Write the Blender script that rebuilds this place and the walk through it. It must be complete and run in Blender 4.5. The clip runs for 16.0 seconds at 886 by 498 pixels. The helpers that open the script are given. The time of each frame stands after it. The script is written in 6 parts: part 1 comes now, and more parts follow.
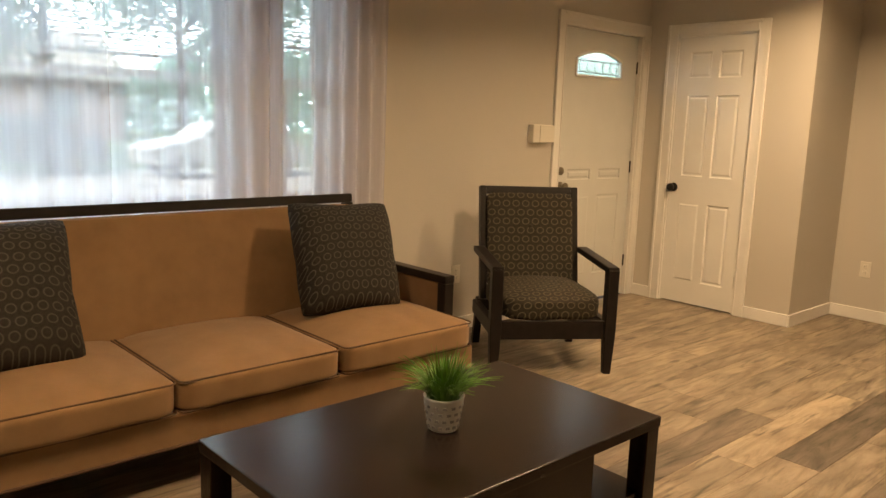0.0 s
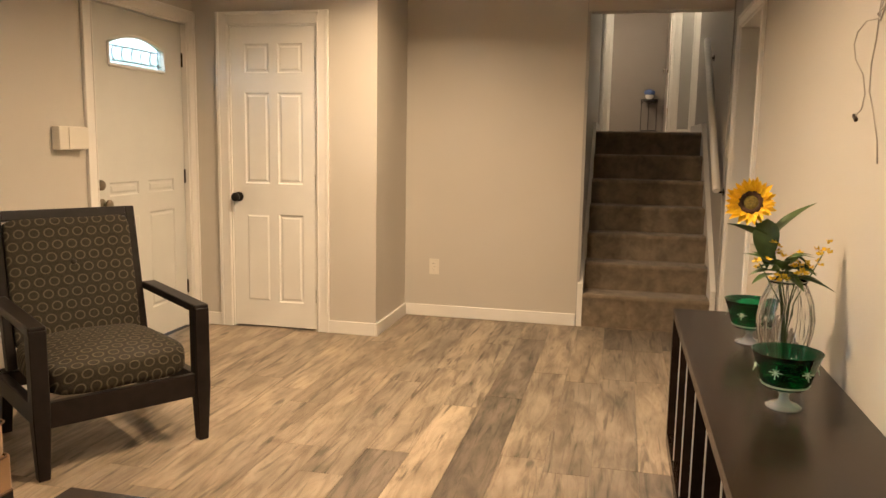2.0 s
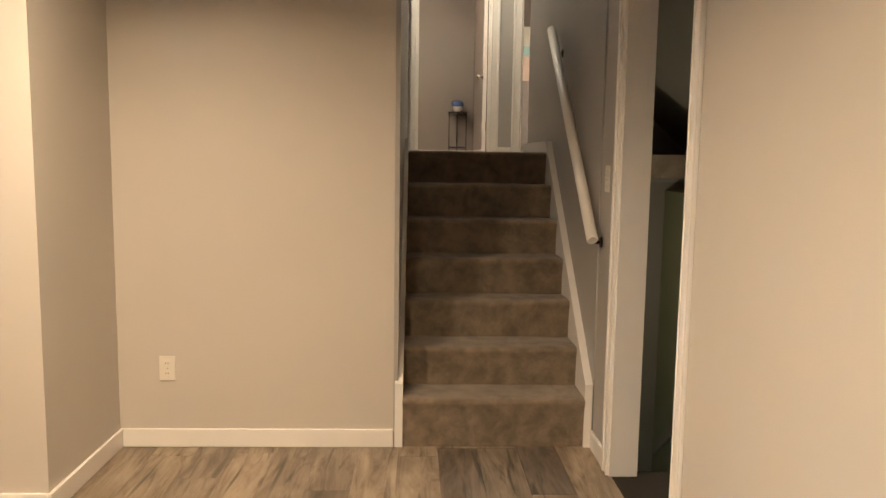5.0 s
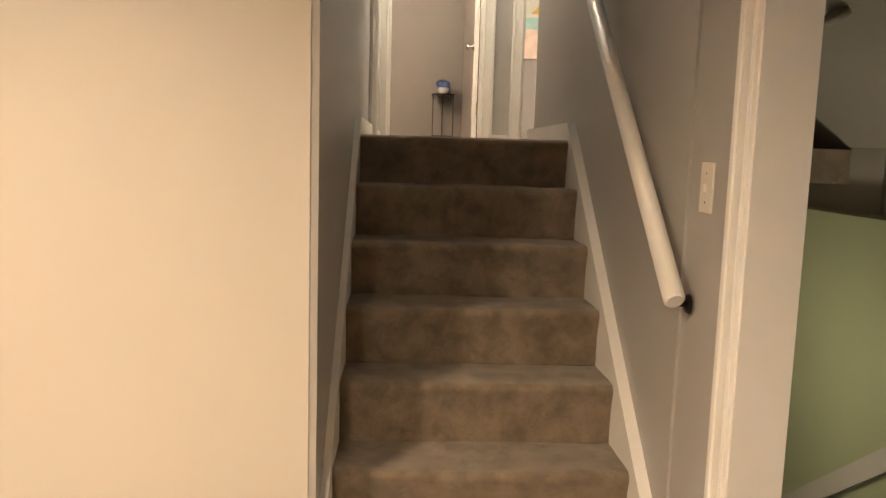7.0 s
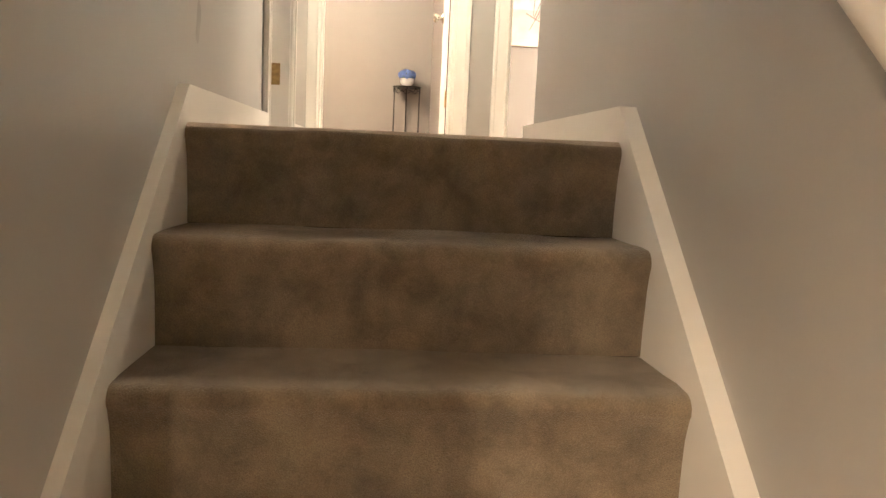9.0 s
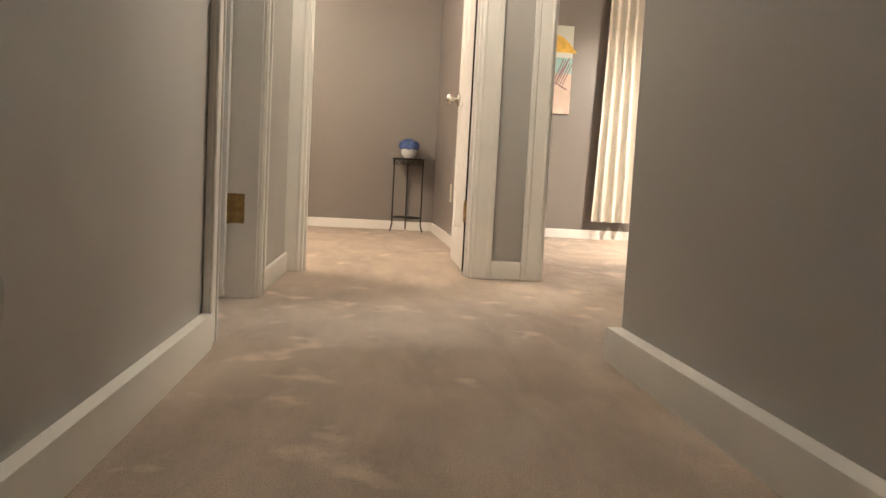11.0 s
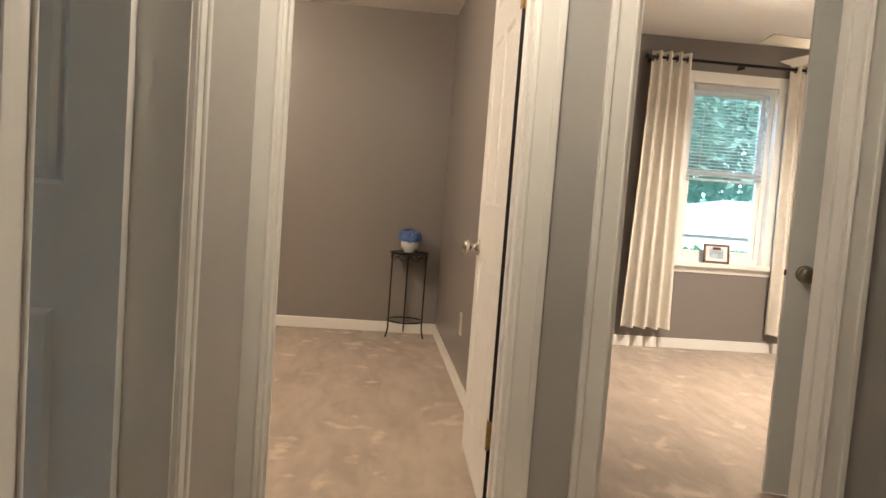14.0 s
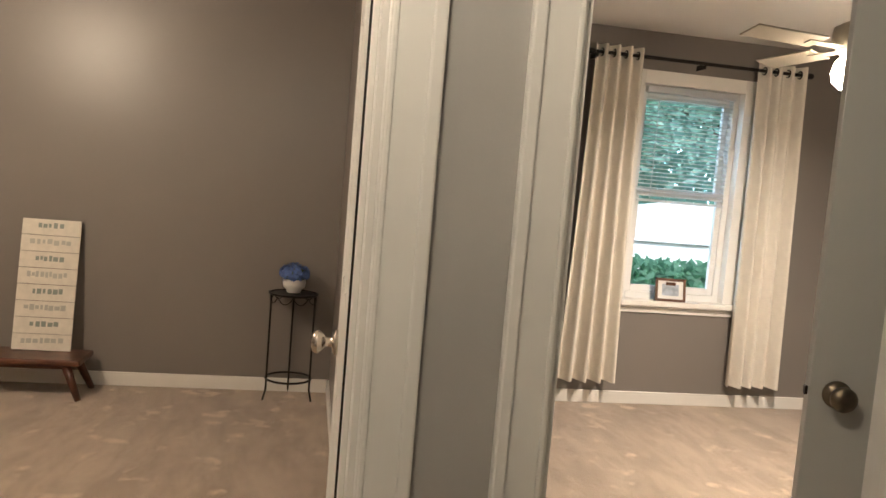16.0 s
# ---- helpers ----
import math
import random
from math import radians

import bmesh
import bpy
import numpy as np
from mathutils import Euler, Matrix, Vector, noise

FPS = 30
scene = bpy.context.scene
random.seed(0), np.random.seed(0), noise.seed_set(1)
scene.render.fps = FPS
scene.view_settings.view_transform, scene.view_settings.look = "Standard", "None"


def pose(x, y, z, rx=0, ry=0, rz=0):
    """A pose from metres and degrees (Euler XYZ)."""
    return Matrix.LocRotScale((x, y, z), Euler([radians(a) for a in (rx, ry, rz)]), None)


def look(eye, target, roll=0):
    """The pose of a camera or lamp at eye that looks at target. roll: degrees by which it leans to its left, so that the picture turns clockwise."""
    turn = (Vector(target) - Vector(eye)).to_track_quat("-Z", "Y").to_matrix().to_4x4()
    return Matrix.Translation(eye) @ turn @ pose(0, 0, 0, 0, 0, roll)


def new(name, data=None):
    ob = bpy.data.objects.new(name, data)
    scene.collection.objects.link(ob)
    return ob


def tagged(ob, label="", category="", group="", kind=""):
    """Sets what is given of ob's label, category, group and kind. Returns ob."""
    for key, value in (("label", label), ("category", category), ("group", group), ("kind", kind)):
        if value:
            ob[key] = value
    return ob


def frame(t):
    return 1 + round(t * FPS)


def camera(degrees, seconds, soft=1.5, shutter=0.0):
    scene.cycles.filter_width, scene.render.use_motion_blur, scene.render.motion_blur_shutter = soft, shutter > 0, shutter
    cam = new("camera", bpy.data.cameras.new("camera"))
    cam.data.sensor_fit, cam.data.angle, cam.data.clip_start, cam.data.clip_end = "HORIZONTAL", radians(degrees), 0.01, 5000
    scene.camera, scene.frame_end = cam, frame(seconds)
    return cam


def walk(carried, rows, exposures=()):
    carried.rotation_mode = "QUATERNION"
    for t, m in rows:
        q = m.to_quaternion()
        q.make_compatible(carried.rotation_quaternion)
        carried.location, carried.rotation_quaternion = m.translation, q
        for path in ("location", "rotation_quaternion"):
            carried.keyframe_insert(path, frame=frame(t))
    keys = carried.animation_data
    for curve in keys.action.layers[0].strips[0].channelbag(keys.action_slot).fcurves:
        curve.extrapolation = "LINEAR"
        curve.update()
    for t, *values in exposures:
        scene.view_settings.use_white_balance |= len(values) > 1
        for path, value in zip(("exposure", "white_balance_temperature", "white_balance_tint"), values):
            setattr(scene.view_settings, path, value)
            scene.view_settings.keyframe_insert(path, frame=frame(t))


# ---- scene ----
cam = camera(60.2, 16.0)
PATH = [
    (0, (-0.053, 0.023, 1.348), (1.279, 1.478, 1.019), 2.0),
    (0.5, (0.064, 0.237, 1.347), (1.594, 1.487, 1.032), 2.0),
    (1, (0.163, 0.439, 1.334), (1.922, 1.343, 1.036), 1.7),
    (1.5, (0.344, 0.547, 1.334), (2.2, 1.233, 1.045), 1.4),
    (2, (0.508, 0.679, 1.301), (2.438, 1.125, 1.024), 1.0),
    (2.5, (0.696, 0.812, 1.359), (2.665, 0.999, 1.066), 1.1),
    (3, (0.976, 0.806, 1.376), (2.954, 0.852, 1.086), 1.1),
    (3.5, (1.269, 0.829, 1.36), (3.251, 0.801, 1.096), 0.8),
    (4, (1.655, 0.859, 1.376), (3.641, 0.804, 1.151), 1.1),
    (4.2, (1.814, 0.859, 1.364), (3.801, 0.798, 1.141), 0.9),
    (6.3, (3.553, 0.794, 1.372), (5.536, 0.709, 1.125), 1.3),
    (6.5, (3.71, 0.772, 1.37), (5.692, 0.683, 1.122), 1.4),
    (7, (4.091, 0.72, 1.359), (6.073, 0.619, 1.106), 1.7),
    (7.5, (4.498, 0.659, 1.367), (6.478, 0.538, 1.113), 2.0),
    (8, (4.933, 0.627, 1.371), (6.912, 0.484, 1.119), 2.3),
    (8.5, (5.347, 0.55, 1.361), (7.326, 0.388, 1.116), 2.4),
    (9, (5.762, 0.531, 1.373), (7.741, 0.362, 1.136), 2.6),
    (9.5, (6.115, 0.501, 1.417), (8.095, 0.328, 1.196), 2.5),
    (10, (6.392, 0.486, 1.568), (8.375, 0.303, 1.381), 2.8),
    (10.2, (6.478, 0.505, 1.604), (8.462, 0.322, 1.428), 2.8),
    (12.3, (7.152, 0.606, 2.088), (9.138, 0.42, 1.949), 3.5),
    (12.5, (7.22, 0.587, 2.114), (9.206, 0.4, 1.976), 3.7),
    (12.8, (7.285, 0.577, 2.198), (9.271, 0.388, 2.056), 3.8),
    (12.9, (7.334, 0.576, 2.229), (9.32, 0.386, 2.086), 3.85),
    (13, (7.379, 0.575, 2.236), (9.365, 0.385, 2.092), 3.9),
    (13.5, (7.555, 0.632, 2.329), (9.541, 0.441, 2.184), 4.1),
    (14, (7.723, 0.598, 2.443), (9.708, 0.405, 2.292), 4.3),
    (14.5, (7.914, 0.519, 2.565), (9.898, 0.322, 2.412), 4.5),
    (15, (8.129, 0.492, 2.616), (10.113, 0.291, 2.458), 4.6),
    (15.5, (8.417, 0.449, 2.631), (10.39, 0.166, 2.469), 4.9),
    (16, (8.767, 0.263, 2.641), (10.73, -0.086, 2.481), 4.8),
]
EXPOSURES = [(0, 0.35, 7700, 10), (0.5, 0.45, 8050, 10), (1, 0.52, 8700, 10), (1.5, 0.5, 7400, 10), (2, 0.78, 6550, 10), (2.5, 0.74, 6300, 10), (3, 0.74, 6100, 10), (4, 0.72, 6150, 10), (6.3, 1.4, 6100, 10), (7, 1.55, 6150, 10), (8, 2.02, 6100, 10), (8.5, 2.35, 6050, 10), (9, 2.66, 6050, 10), (9.5, 2.7, 5950, 10), (10, 2.3, 5900, 10), (10.2, 2.1, 5900, 10), (12.3, 0.68, 5700, 10), (13, 0.64, 5800, 10), (14, 0.74, 5950, 10), (14.5, 0.45, 6000, 10), (15, 0.4, 6000, 10), (16, 0.34, 6000, 10)]
walk(cam, [(t, look(eye, target, roll)) for t, eye, target, roll in PATH], EXPOSURES)

# ---- world, sun, lamps ----
world = bpy.data.worlds.new("world")
scene.world = world
world.use_nodes = True
wn = world.node_tree.nodes
sky = wn.new("ShaderNodeTexSky")
sky.sky_type, sky.sun_disc, sky.sun_elevation, sky.sun_rotation = "NISHITA", False, radians(38), radians(255)
sky.dust_density, sky.ozone_density = 3.0, 1.0
wn["Background"].inputs["Strength"].default_value = 0.15
world.node_tree.links.new(sky.outputs["Color"], wn["Background"].inputs["Color"])


def lamp(kind, name, at, energy, colour, **more):
    data = bpy.data.lights.new(name, kind)
    data.energy, data.color = energy, colour
    for k, v in more.items():
        if k == "size":
            data.size = v
        elif k == "size_y":
            data.size_y = v
        elif k == "shape":
            data.shape = v
        elif k == "soft":
            data.shadow_soft_size = v
        elif k == "angle":
            data.angle = v
        elif k == "spread":
            data.spread = v
    ob = new(name, data)
    ob.matrix_basis = at
    return ob


WARM = (1.0, 0.72, 0.45)
lamp("SUN", "sun", look((0, 0, 10), (5.0, 1.5, 6.0)), 5.0, (1.0, 0.96, 0.90), angle=radians(10))
CANS = [(4.5, 1.93, 25), (2.9, 1.35, 34), (0.4, 1.7, 20)]
for cx, cy, power in CANS:
    lamp("AREA", "ceiling_can_lamp", look((cx, cy, 2.425), (cx, cy, 0)), power, WARM, shape="DISK", size=0.14, spread=radians(153))
lamp("POINT", "bedroom_ceiling_lamp", pose(11.2, 1.9, 3.45), 68, (1.0, 0.76, 0.52), soft=0.09)
lamp("AREA", "fan_lamp", look((11.6, -1.86, 3.15), (11.6, -1.86, 0)), 42, (1.0, 0.81, 0.61), shape="DISK", size=0.15)
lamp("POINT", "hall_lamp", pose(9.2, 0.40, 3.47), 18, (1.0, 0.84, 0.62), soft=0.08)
# added fill that brightens the basement stairwell, out of view and without a fixture
lamp("POINT", "basement_fill", pose(7.0, -0.38, 0.6), 4.0, (1.0, 0.82, 0.55), soft=0.05)
# daylight standing in the side room's window opening
lamp("AREA", "window_daylight", look((8.6, 3.66, 2.8), (8.9, 0.5, 2.2)), 2.0, (1.0, 0.95, 0.95), shape="RECTANGLE", size=0.48, size_y=0.58)

# ---- materials ----


def material(name, colour, rough=0.5, metal=0.0, vary=0.06, scale=6.0, bump=0.0, bump_scale=300.0, spec=0.5, **more):
    m = bpy.data.materials.new(name)
    m.use_nodes = True
    nt = m.node_tree
    b = nt.nodes["Principled BSDF"]
    b.inputs["Roughness"].default_value, b.inputs["Metallic"].default_value = rough, metal
    b.inputs["Specular IOR Level"].default_value = spec
    tc = nt.nodes.new("ShaderNodeTexCoord")
    n = nt.nodes.new("ShaderNodeTexNoise")
    n.inputs["Scale"].default_value, n.inputs["Detail"].default_value = scale, 6
    nt.links.new(tc.outputs["Object"], n.inputs["Vector"])
    r = nt.nodes.new("ShaderNodeValToRGB")
    r.color_ramp.elements[0].position, r.color_ramp.elements[1].position = 0.3, 0.7
    r.color_ramp.elements[0].color = (*[max(0, c * (1 - vary)) for c in colour], 1)
    r.color_ramp.elements[1].color = (*[min(1, c * (1 + vary)) for c in colour], 1)
    nt.links.new(n.outputs["Fac"], r.inputs["Fac"])
    nt.links.new(r.outputs["Color"], b.inputs["Base Color"])
    if bump:
        f = nt.nodes.new("ShaderNodeTexNoise")
        f.inputs["Scale"].default_value, f.inputs["Detail"].default_value = bump_scale, 3
        nt.links.new(tc.outputs["Object"], f.inputs["Vector"])
        bp = nt.nodes.new("ShaderNodeBump")
        bp.inputs["Strength"].default_value, bp.inputs["Distance"].default_value = bump, 0.002
        nt.links.new(f.outputs["Fac"], bp.inputs["Height"])
        nt.links.new(bp.outputs["Normal"], b.inputs["Normal"])
    for k, v in more.items():
        b.inputs[k.replace("_", " ")].default_value = v
    return m


def principled(m):
    return m.node_tree.nodes["Principled BSDF"], m.node_tree


PAINT_GREIGE = material("greige_wall_paint", (0.57, 0.535, 0.48), 0.5, vary=0.025, scale=1.3, bump=0.12, bump_scale=160)
PAINT_TAUPE = material("taupe_wall_paint", (0.215, 0.194, 0.178), 0.36, vary=0.03, scale=1.2, bump=0.12, bump_scale=160)
PAINT_HALL = material("hall_grey_paint", (0.40, 0.385, 0.365), 0.45, vary=0.035, scale=1.5, bump=0.12, bump_scale=160)
PAINT_GREEN = material("green_gloss_paint", (0.26, 0.28, 0.17), 0.36, vary=0.05, scale=2)
CEILING = material("ceiling_paint", (0.78, 0.76, 0.72), 0.8, vary=0.02, scale=3, bump=0.3, bump_scale=90)
TRIM = material("white_trim_paint", (0.80, 0.78, 0.74), 0.35, vary=0.03, scale=4, bump=0.05, bump_scale=60)
DOOR_WHITE = material("white_door_paint", (0.80, 0.79, 0.76), 0.38, vary=0.025, scale=5, bump=0.06, bump_scale=120)
DOOR_GREY = material("pale_grey_door_paint", (0.66, 0.66, 0.63), 0.4, vary=0.03, scale=4, bump=0.05, bump_scale=80)
BLACK_METAL = material("black_metal", (0.02, 0.018, 0.016), 0.4, 0.6, vary=0.15, scale=30)
BRONZE = material("dark_bronze", (0.05, 0.035, 0.025), 0.35, 0.8, vary=0.2, scale=40)
NICKEL = material("satin_nickel", (0.55, 0.52, 0.47), 0.25, 1.0, vary=0.06, scale=40)
BRASS = material("aged_brass", (0.36, 0.24, 0.10), 0.38, 1.0, vary=0.25, scale=60)
ESPRESSO = material("espresso_wood", (0.019, 0.012, 0.009), 0.24, vary=0.3, scale=14, bump=0.05, bump_scale=120, spec=0.28)
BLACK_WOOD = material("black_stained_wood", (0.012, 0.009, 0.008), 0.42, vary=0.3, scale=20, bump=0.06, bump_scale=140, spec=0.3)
PLASTIC = material("ivory_plastic", (0.74, 0.70, 0.62), 0.4, vary=0.01, scale=8)
CARCASS = material("pale_edge_band", (0.55, 0.53, 0.5), 0.5, vary=0.05)
EMIT = bpy.data.materials.new("lamp_glass_lit")
EMIT.use_nodes = True
EMIT.node_tree.nodes["Principled BSDF"].inputs["Emission Color"].default_value = (1, 0.72, 0.42, 1)
EMIT.node_tree.nodes["Principled BSDF"].inputs["Emission Strength"].default_value = 6
GLOBE = EMIT.copy()
GLOBE.name = "fan_globe_lit"
GLOBE.node_tree.nodes["Principled BSDF"].inputs["Emission Color"].default_value = (1, 0.79, 0.55, 1)
GLOBE.node_tree.nodes["Principled BSDF"].inputs["Emission Strength"].default_value = 60

# ---- mesh helpers ----


def mesh_of(bm, name, mats, smooth=False):
    me = bpy.data.meshes.new(name)
    if smooth:
        for f in bm.faces:
            f.smooth = True
    bm.normal_update()
    bm.to_mesh(me)
    bm.free()
    for m in (mats if isinstance(mats, (list, tuple)) else [mats]):
        me.materials.append(m)
    return me


def part(name, bm, mats, parent=None, label="", at=None, smooth=False):
    ob = new(name, mesh_of(bm, name, mats, smooth))
    if parent:
        ob.parent = parent
    if at is not None:
        ob.matrix_basis = at
    if label:
        ob["label"] = label
    return ob


def thing(name, at, label, category, group="", kind=""):
    ob = new(name)
    ob.empty_display_size = 0.1
    ob.matrix_basis = at
    return tagged(ob, label, category, group, kind)


def box(x0, x1, y0, y1, z0, z1, bevel=0.0, seg=2, bm=None):
    own = bmesh.new()
    vs = bmesh.ops.create_cube(own, size=1)["verts"]
    for v in vs:
        v.co = ((x0 + x1) / 2 + v.co.x * (x1 - x0), (y0 + y1) / 2 + v.co.y * (y1 - y0), (z0 + z1) / 2 + v.co.z * (z1 - z0))
    if bevel:
        bmesh.ops.bevel(own, geom=own.edges[:], offset=bevel, segments=seg, affect="EDGES", profile=0.5, clamp_overlap=True)
    if bm is None:
        return own
    return join(bm, own)


def join(bm, other, m=None):
    me = bpy.data.meshes.new("tmp")
    other.to_mesh(me)
    other.free()
    if m is not None:
        me.transform(m)
    bm.from_mesh(me)
    bpy.data.meshes.remove(me)
    return bm


def lathe(profile, seg=32, bm=None):
    """Turns (radius, height) pairs round z."""
    bm = bm or bmesh.new()
    rings = []
    for r, z in profile:
        if r < 1e-5:
            rings.append([bm.verts.new((0, 0, z))])
        else:
            rings.append([bm.verts.new((r * math.cos(2 * math.pi * k / seg), r * math.sin(2 * math.pi * k / seg), z)) for k in range(seg)])
    for a, b in zip(rings, rings[1:]):
        for k in range(seg):
            q = [a[k % len(a)], a[(k + 1) % len(a)], b[(k + 1) % len(b)], b[k % len(b)]]
            q = [v for i, v in enumerate(q) if v not in q[:i]]
            if len(q) > 2:
                bm.faces.new(q)
    return bm


def tube(points, r, seg=8, bm=None, taper=None):
    bm = bm or bmesh.new()
    pts = [Vector(p) for p in points]
    rings = []
    side = None
    for i, p in enumerate(pts):
        d = (pts[min(i + 1, len(pts) - 1)] - pts[max(i - 1, 0)]).normalized()
        if side is None:
            side = d.orthogonal().normalized()
        side = (side - d * side.dot(d)).normalized()
        up = d.cross(side)
        rr = r * (taper[i] if taper else 1)
        rings.append([bm.verts.new(p + rr * (math.cos(2 * math.pi * k / seg) * side + math.sin(2 * math.pi * k / seg) * up)) for k in range(seg)])
    for a, b in zip(rings, rings[1:]):
        for k in range(seg):
            bm.faces.new((a[k], a[(k + 1) % seg], b[(k + 1) % seg], b[k]))
    bm.faces.new(rings[0][::-1])
    bm.faces.new(rings[-1])
    return bm


def solid(name, x0, x1, y0, y1, z0, z1, mats, label="", category="wall", bevel=0.0, kind="structure"):
    ob = part(name, box(x0, x1, y0, y1, z0, z1, bevel), mats)
    return tagged(ob, label, category, kind=kind)


U = 1.419          # upper floor
LC, UC = 2.44, 3.66  # ceilings
YW = 3.55          # window wall
X1 = 9.903         # end wall of the hall
XE = 13.10         # back wall of the bedrooms

# ---- large structure: living room ----
solid("wall_back", 6.0, 6.12, 0.957, 2.24, 0, UC, PAINT_GREIGE, "plain greige painted wall beside the stairs")
solid("wall_header", 6.0, 6.12, 0.008, 0.952, 2.205, UC, PAINT_GREIGE, "greige painted header over the stair opening")
solid("wall_closet_side", 5.416, 6.12, 2.24, 2.36, 0, LC + 0.1, PAINT_GREIGE, "greige painted side of the closet")
solid("wall_closet_front_1", 5.296, 5.416, 2.24, 2.655, 0, LC + 0.1, PAINT_GREIGE, "greige painted closet front wall")
solid("wall_closet_front_2", 5.296, 5.416, 3.285, YW, 0, LC + 0.1, PAINT_GREIGE, "greige painted closet front wall")
solid("wall_closet_front_3", 5.296, 5.416, 2.655, 3.285, 2.055, LC + 0.1, PAINT_GREIGE, "greige painted wall over the closet door")
solid("wall_closet_back", 5.98, 6.12, 2.36, YW, 0, LC + 0.1, PAINT_GREIGE, "back wall inside the closet")
# window wall with the window 0.60..2.33 and the front door 4.27..5.21
WZ0, WZ1 = 0.86, 2.16
WX0, WX1 = 0.30, 2.33
for i, (a, b, c, d) in enumerate([(-2.72, WX0, 0, LC + .1), (WX0, WX1, 0, WZ0), (WX0, WX1, WZ1, LC + .1), (WX1, 4.265, 0, LC + .1), (4.265, 5.215, 2.06, LC + .1), (5.215, 6.12, 0, LC + .1)]):
    solid(f"wall_window_{i + 1}", a, b, YW, YW + 0.16, c, d, PAINT_GREIGE, "greige painted outer wall")
solid("wall_rear", -2.72, -2.6, -0.12, YW, 0, LC + .1, PAINT_GREIGE, "greige painted wall")
# long right-hand wall with the side doorway 4.86..5.72
SD0, SD1, SDZ = 4.86, 5.655, 2.035
solid("wall_long_1", -2.72, SD0, -0.117, 0.0, 0, LC + .1, PAINT_GREIGE, "warm lit greige painted long wall")
solid("wall_long_2", SD0, SD1, -0.117, 0.0, SDZ, LC + .1, PAINT_GREIGE, "greige wall over the side doorway")
solid("wall_long_3", SD1, 6.0, -0.117, 0.0, 0, LC + .1, PAINT_HALL, "greige painted wall beside the stairs")
solid("wall_stair_right", 6.0, 8.42, -0.14, 0.008, -1.2, UC, PAINT_HALL, "grey painted stairwell wall with a handrail")
solid("ceiling_living", -2.72, 6.12, -0.14, YW + .16, LC, LC + .1, CEILING, "white living room ceiling", "ceiling")
FLOOR_BASE = material("dark_underlay", (0.03, 0.025, 0.02), 0.9)
solid("floor_living", -2.72, 6.3, -0.14, YW + .16, -0.1, -0.003, FLOOR_BASE, "dark underlay beneath plank floor", "floor")

# ---- stairwell, hall and bedrooms ----
D3A, D3B = 8.496, 9.125
DH = 2.03
solid("wall_stair_left_1", 6.004, D3A, 0.936, 1.06, 0, UC, PAINT_HALL, "grey painted stairwell wall with faint smudges")
solid("wall_stair_left_2", D3A, D3B, 0.936, 1.06, U + DH, UC, PAINT_HALL, "grey wall over the hall door")
solid("wall_stair_left_3", D3B, X1, 0.936, 1.06, U, UC, PAINT_HALL, "short grey hall wall strip")
solid("wall_hall_return", 8.28, 8.42, -1.72, -0.14, U - .2, UC, PAINT_HALL, "grey hall return wall")
solid("wall_hall_side", 8.28, X1, -1.84, -1.72, U - .2, UC, PAINT_HALL, "grey hall side wall")
A0, A1, B0, B1 = 0.175, 0.868, -0.816, -0.134
HB = X1 + 0.12
solid("wall_end_1", X1, HB, A1, 1.06, U, UC, PAINT_HALL, "grey hall end wall")
solid("wall_end_2", X1, HB, A0, A1, U + DH, UC, PAINT_HALL, "grey wall over the bedroom door")
solid("wall_end_3", X1, HB, B1, A0, U, UC, PAINT_HALL, "narrow grey wall between two door frames")
solid("wall_end_4", X1, HB, B0, B1, U + DH, UC, PAINT_HALL, "grey wall over the second bedroom door")
solid("wall_end_5", X1, HB, -3.52, B0, U, UC, PAINT_HALL, "grey hall end wall")
solid("wall_end_6", X1, HB, 1.06, 3.62, U, UC, PAINT_TAUPE, "taupe bedroom wall")
solid("wall_divide", HB, XE, -0.03, 0.09, U, UC, PAINT_TAUPE, "taupe wall between the bedrooms")
solid("wall_bedroom_left", HB, XE, 3.5, 3.62, U, UC, PAINT_TAUPE, "taupe bedroom wall")
solid("wall_bedroom_back_1", XE, XE + .14, 0.03, 3.62, U, UC, PAINT_TAUPE, "taupe bedroom back wall with a soft sheen")
V0, V1, VZ0, VZ1 = -2.285, -1.625, 2.062, 3.360
solid("wall_bedroom_back_2", XE, XE + .14, V1, 0.03, U, UC, PAINT_TAUPE, "taupe bedroom window wall")
solid("wall_bedroom_back_3", XE, XE + .14, -3.52, V0, U, UC, PAINT_TAUPE, "taupe bedroom window wall")
solid("wall_bedroom_back_4", XE, XE + .14, V0, V1, U, VZ0, PAINT_TAUPE, "taupe wall under the bedroom window")
solid("wall_bedroom_back_5", XE, XE + .14, V0, V1, VZ1, UC, PAINT_TAUPE, "taupe wall over the bedroom window")
solid("wall_bedroom_right", HB, XE, -3.52, -3.4, U, UC, PAINT_TAUPE, "taupe bedroom wall")
solid("ceiling_upper", 6.0, XE + .14, -3.52, 3.62, UC, UC + .1, CEILING, "white bedroom and hall ceiling", "ceiling")
# side room behind the hall's left door, with its own daylight opening
solid("wall_side_room_1", 6.9, 7.02, 1.06, 3.5, U, UC, PAINT_HALL, "grey side room wall")
solid("wall_side_room_2", 6.9, 8.35, 3.5, 3.62, U, UC, PAINT_HALL, "grey side room wall")
solid("wall_side_room_3", 8.85, X1, 3.5, 3.62, U, UC, PAINT_HALL, "grey side room wall")
solid("wall_side_room_4", 8.35, 8.85, 3.5, 3.62, U, U + 1.1, PAINT_HALL, "grey side room wall under its window")
solid("wall_side_room_5", 8.35, 8.85, 3.5, 3.62, U + 1.7, UC, PAINT_HALL, "grey side room wall over its window")


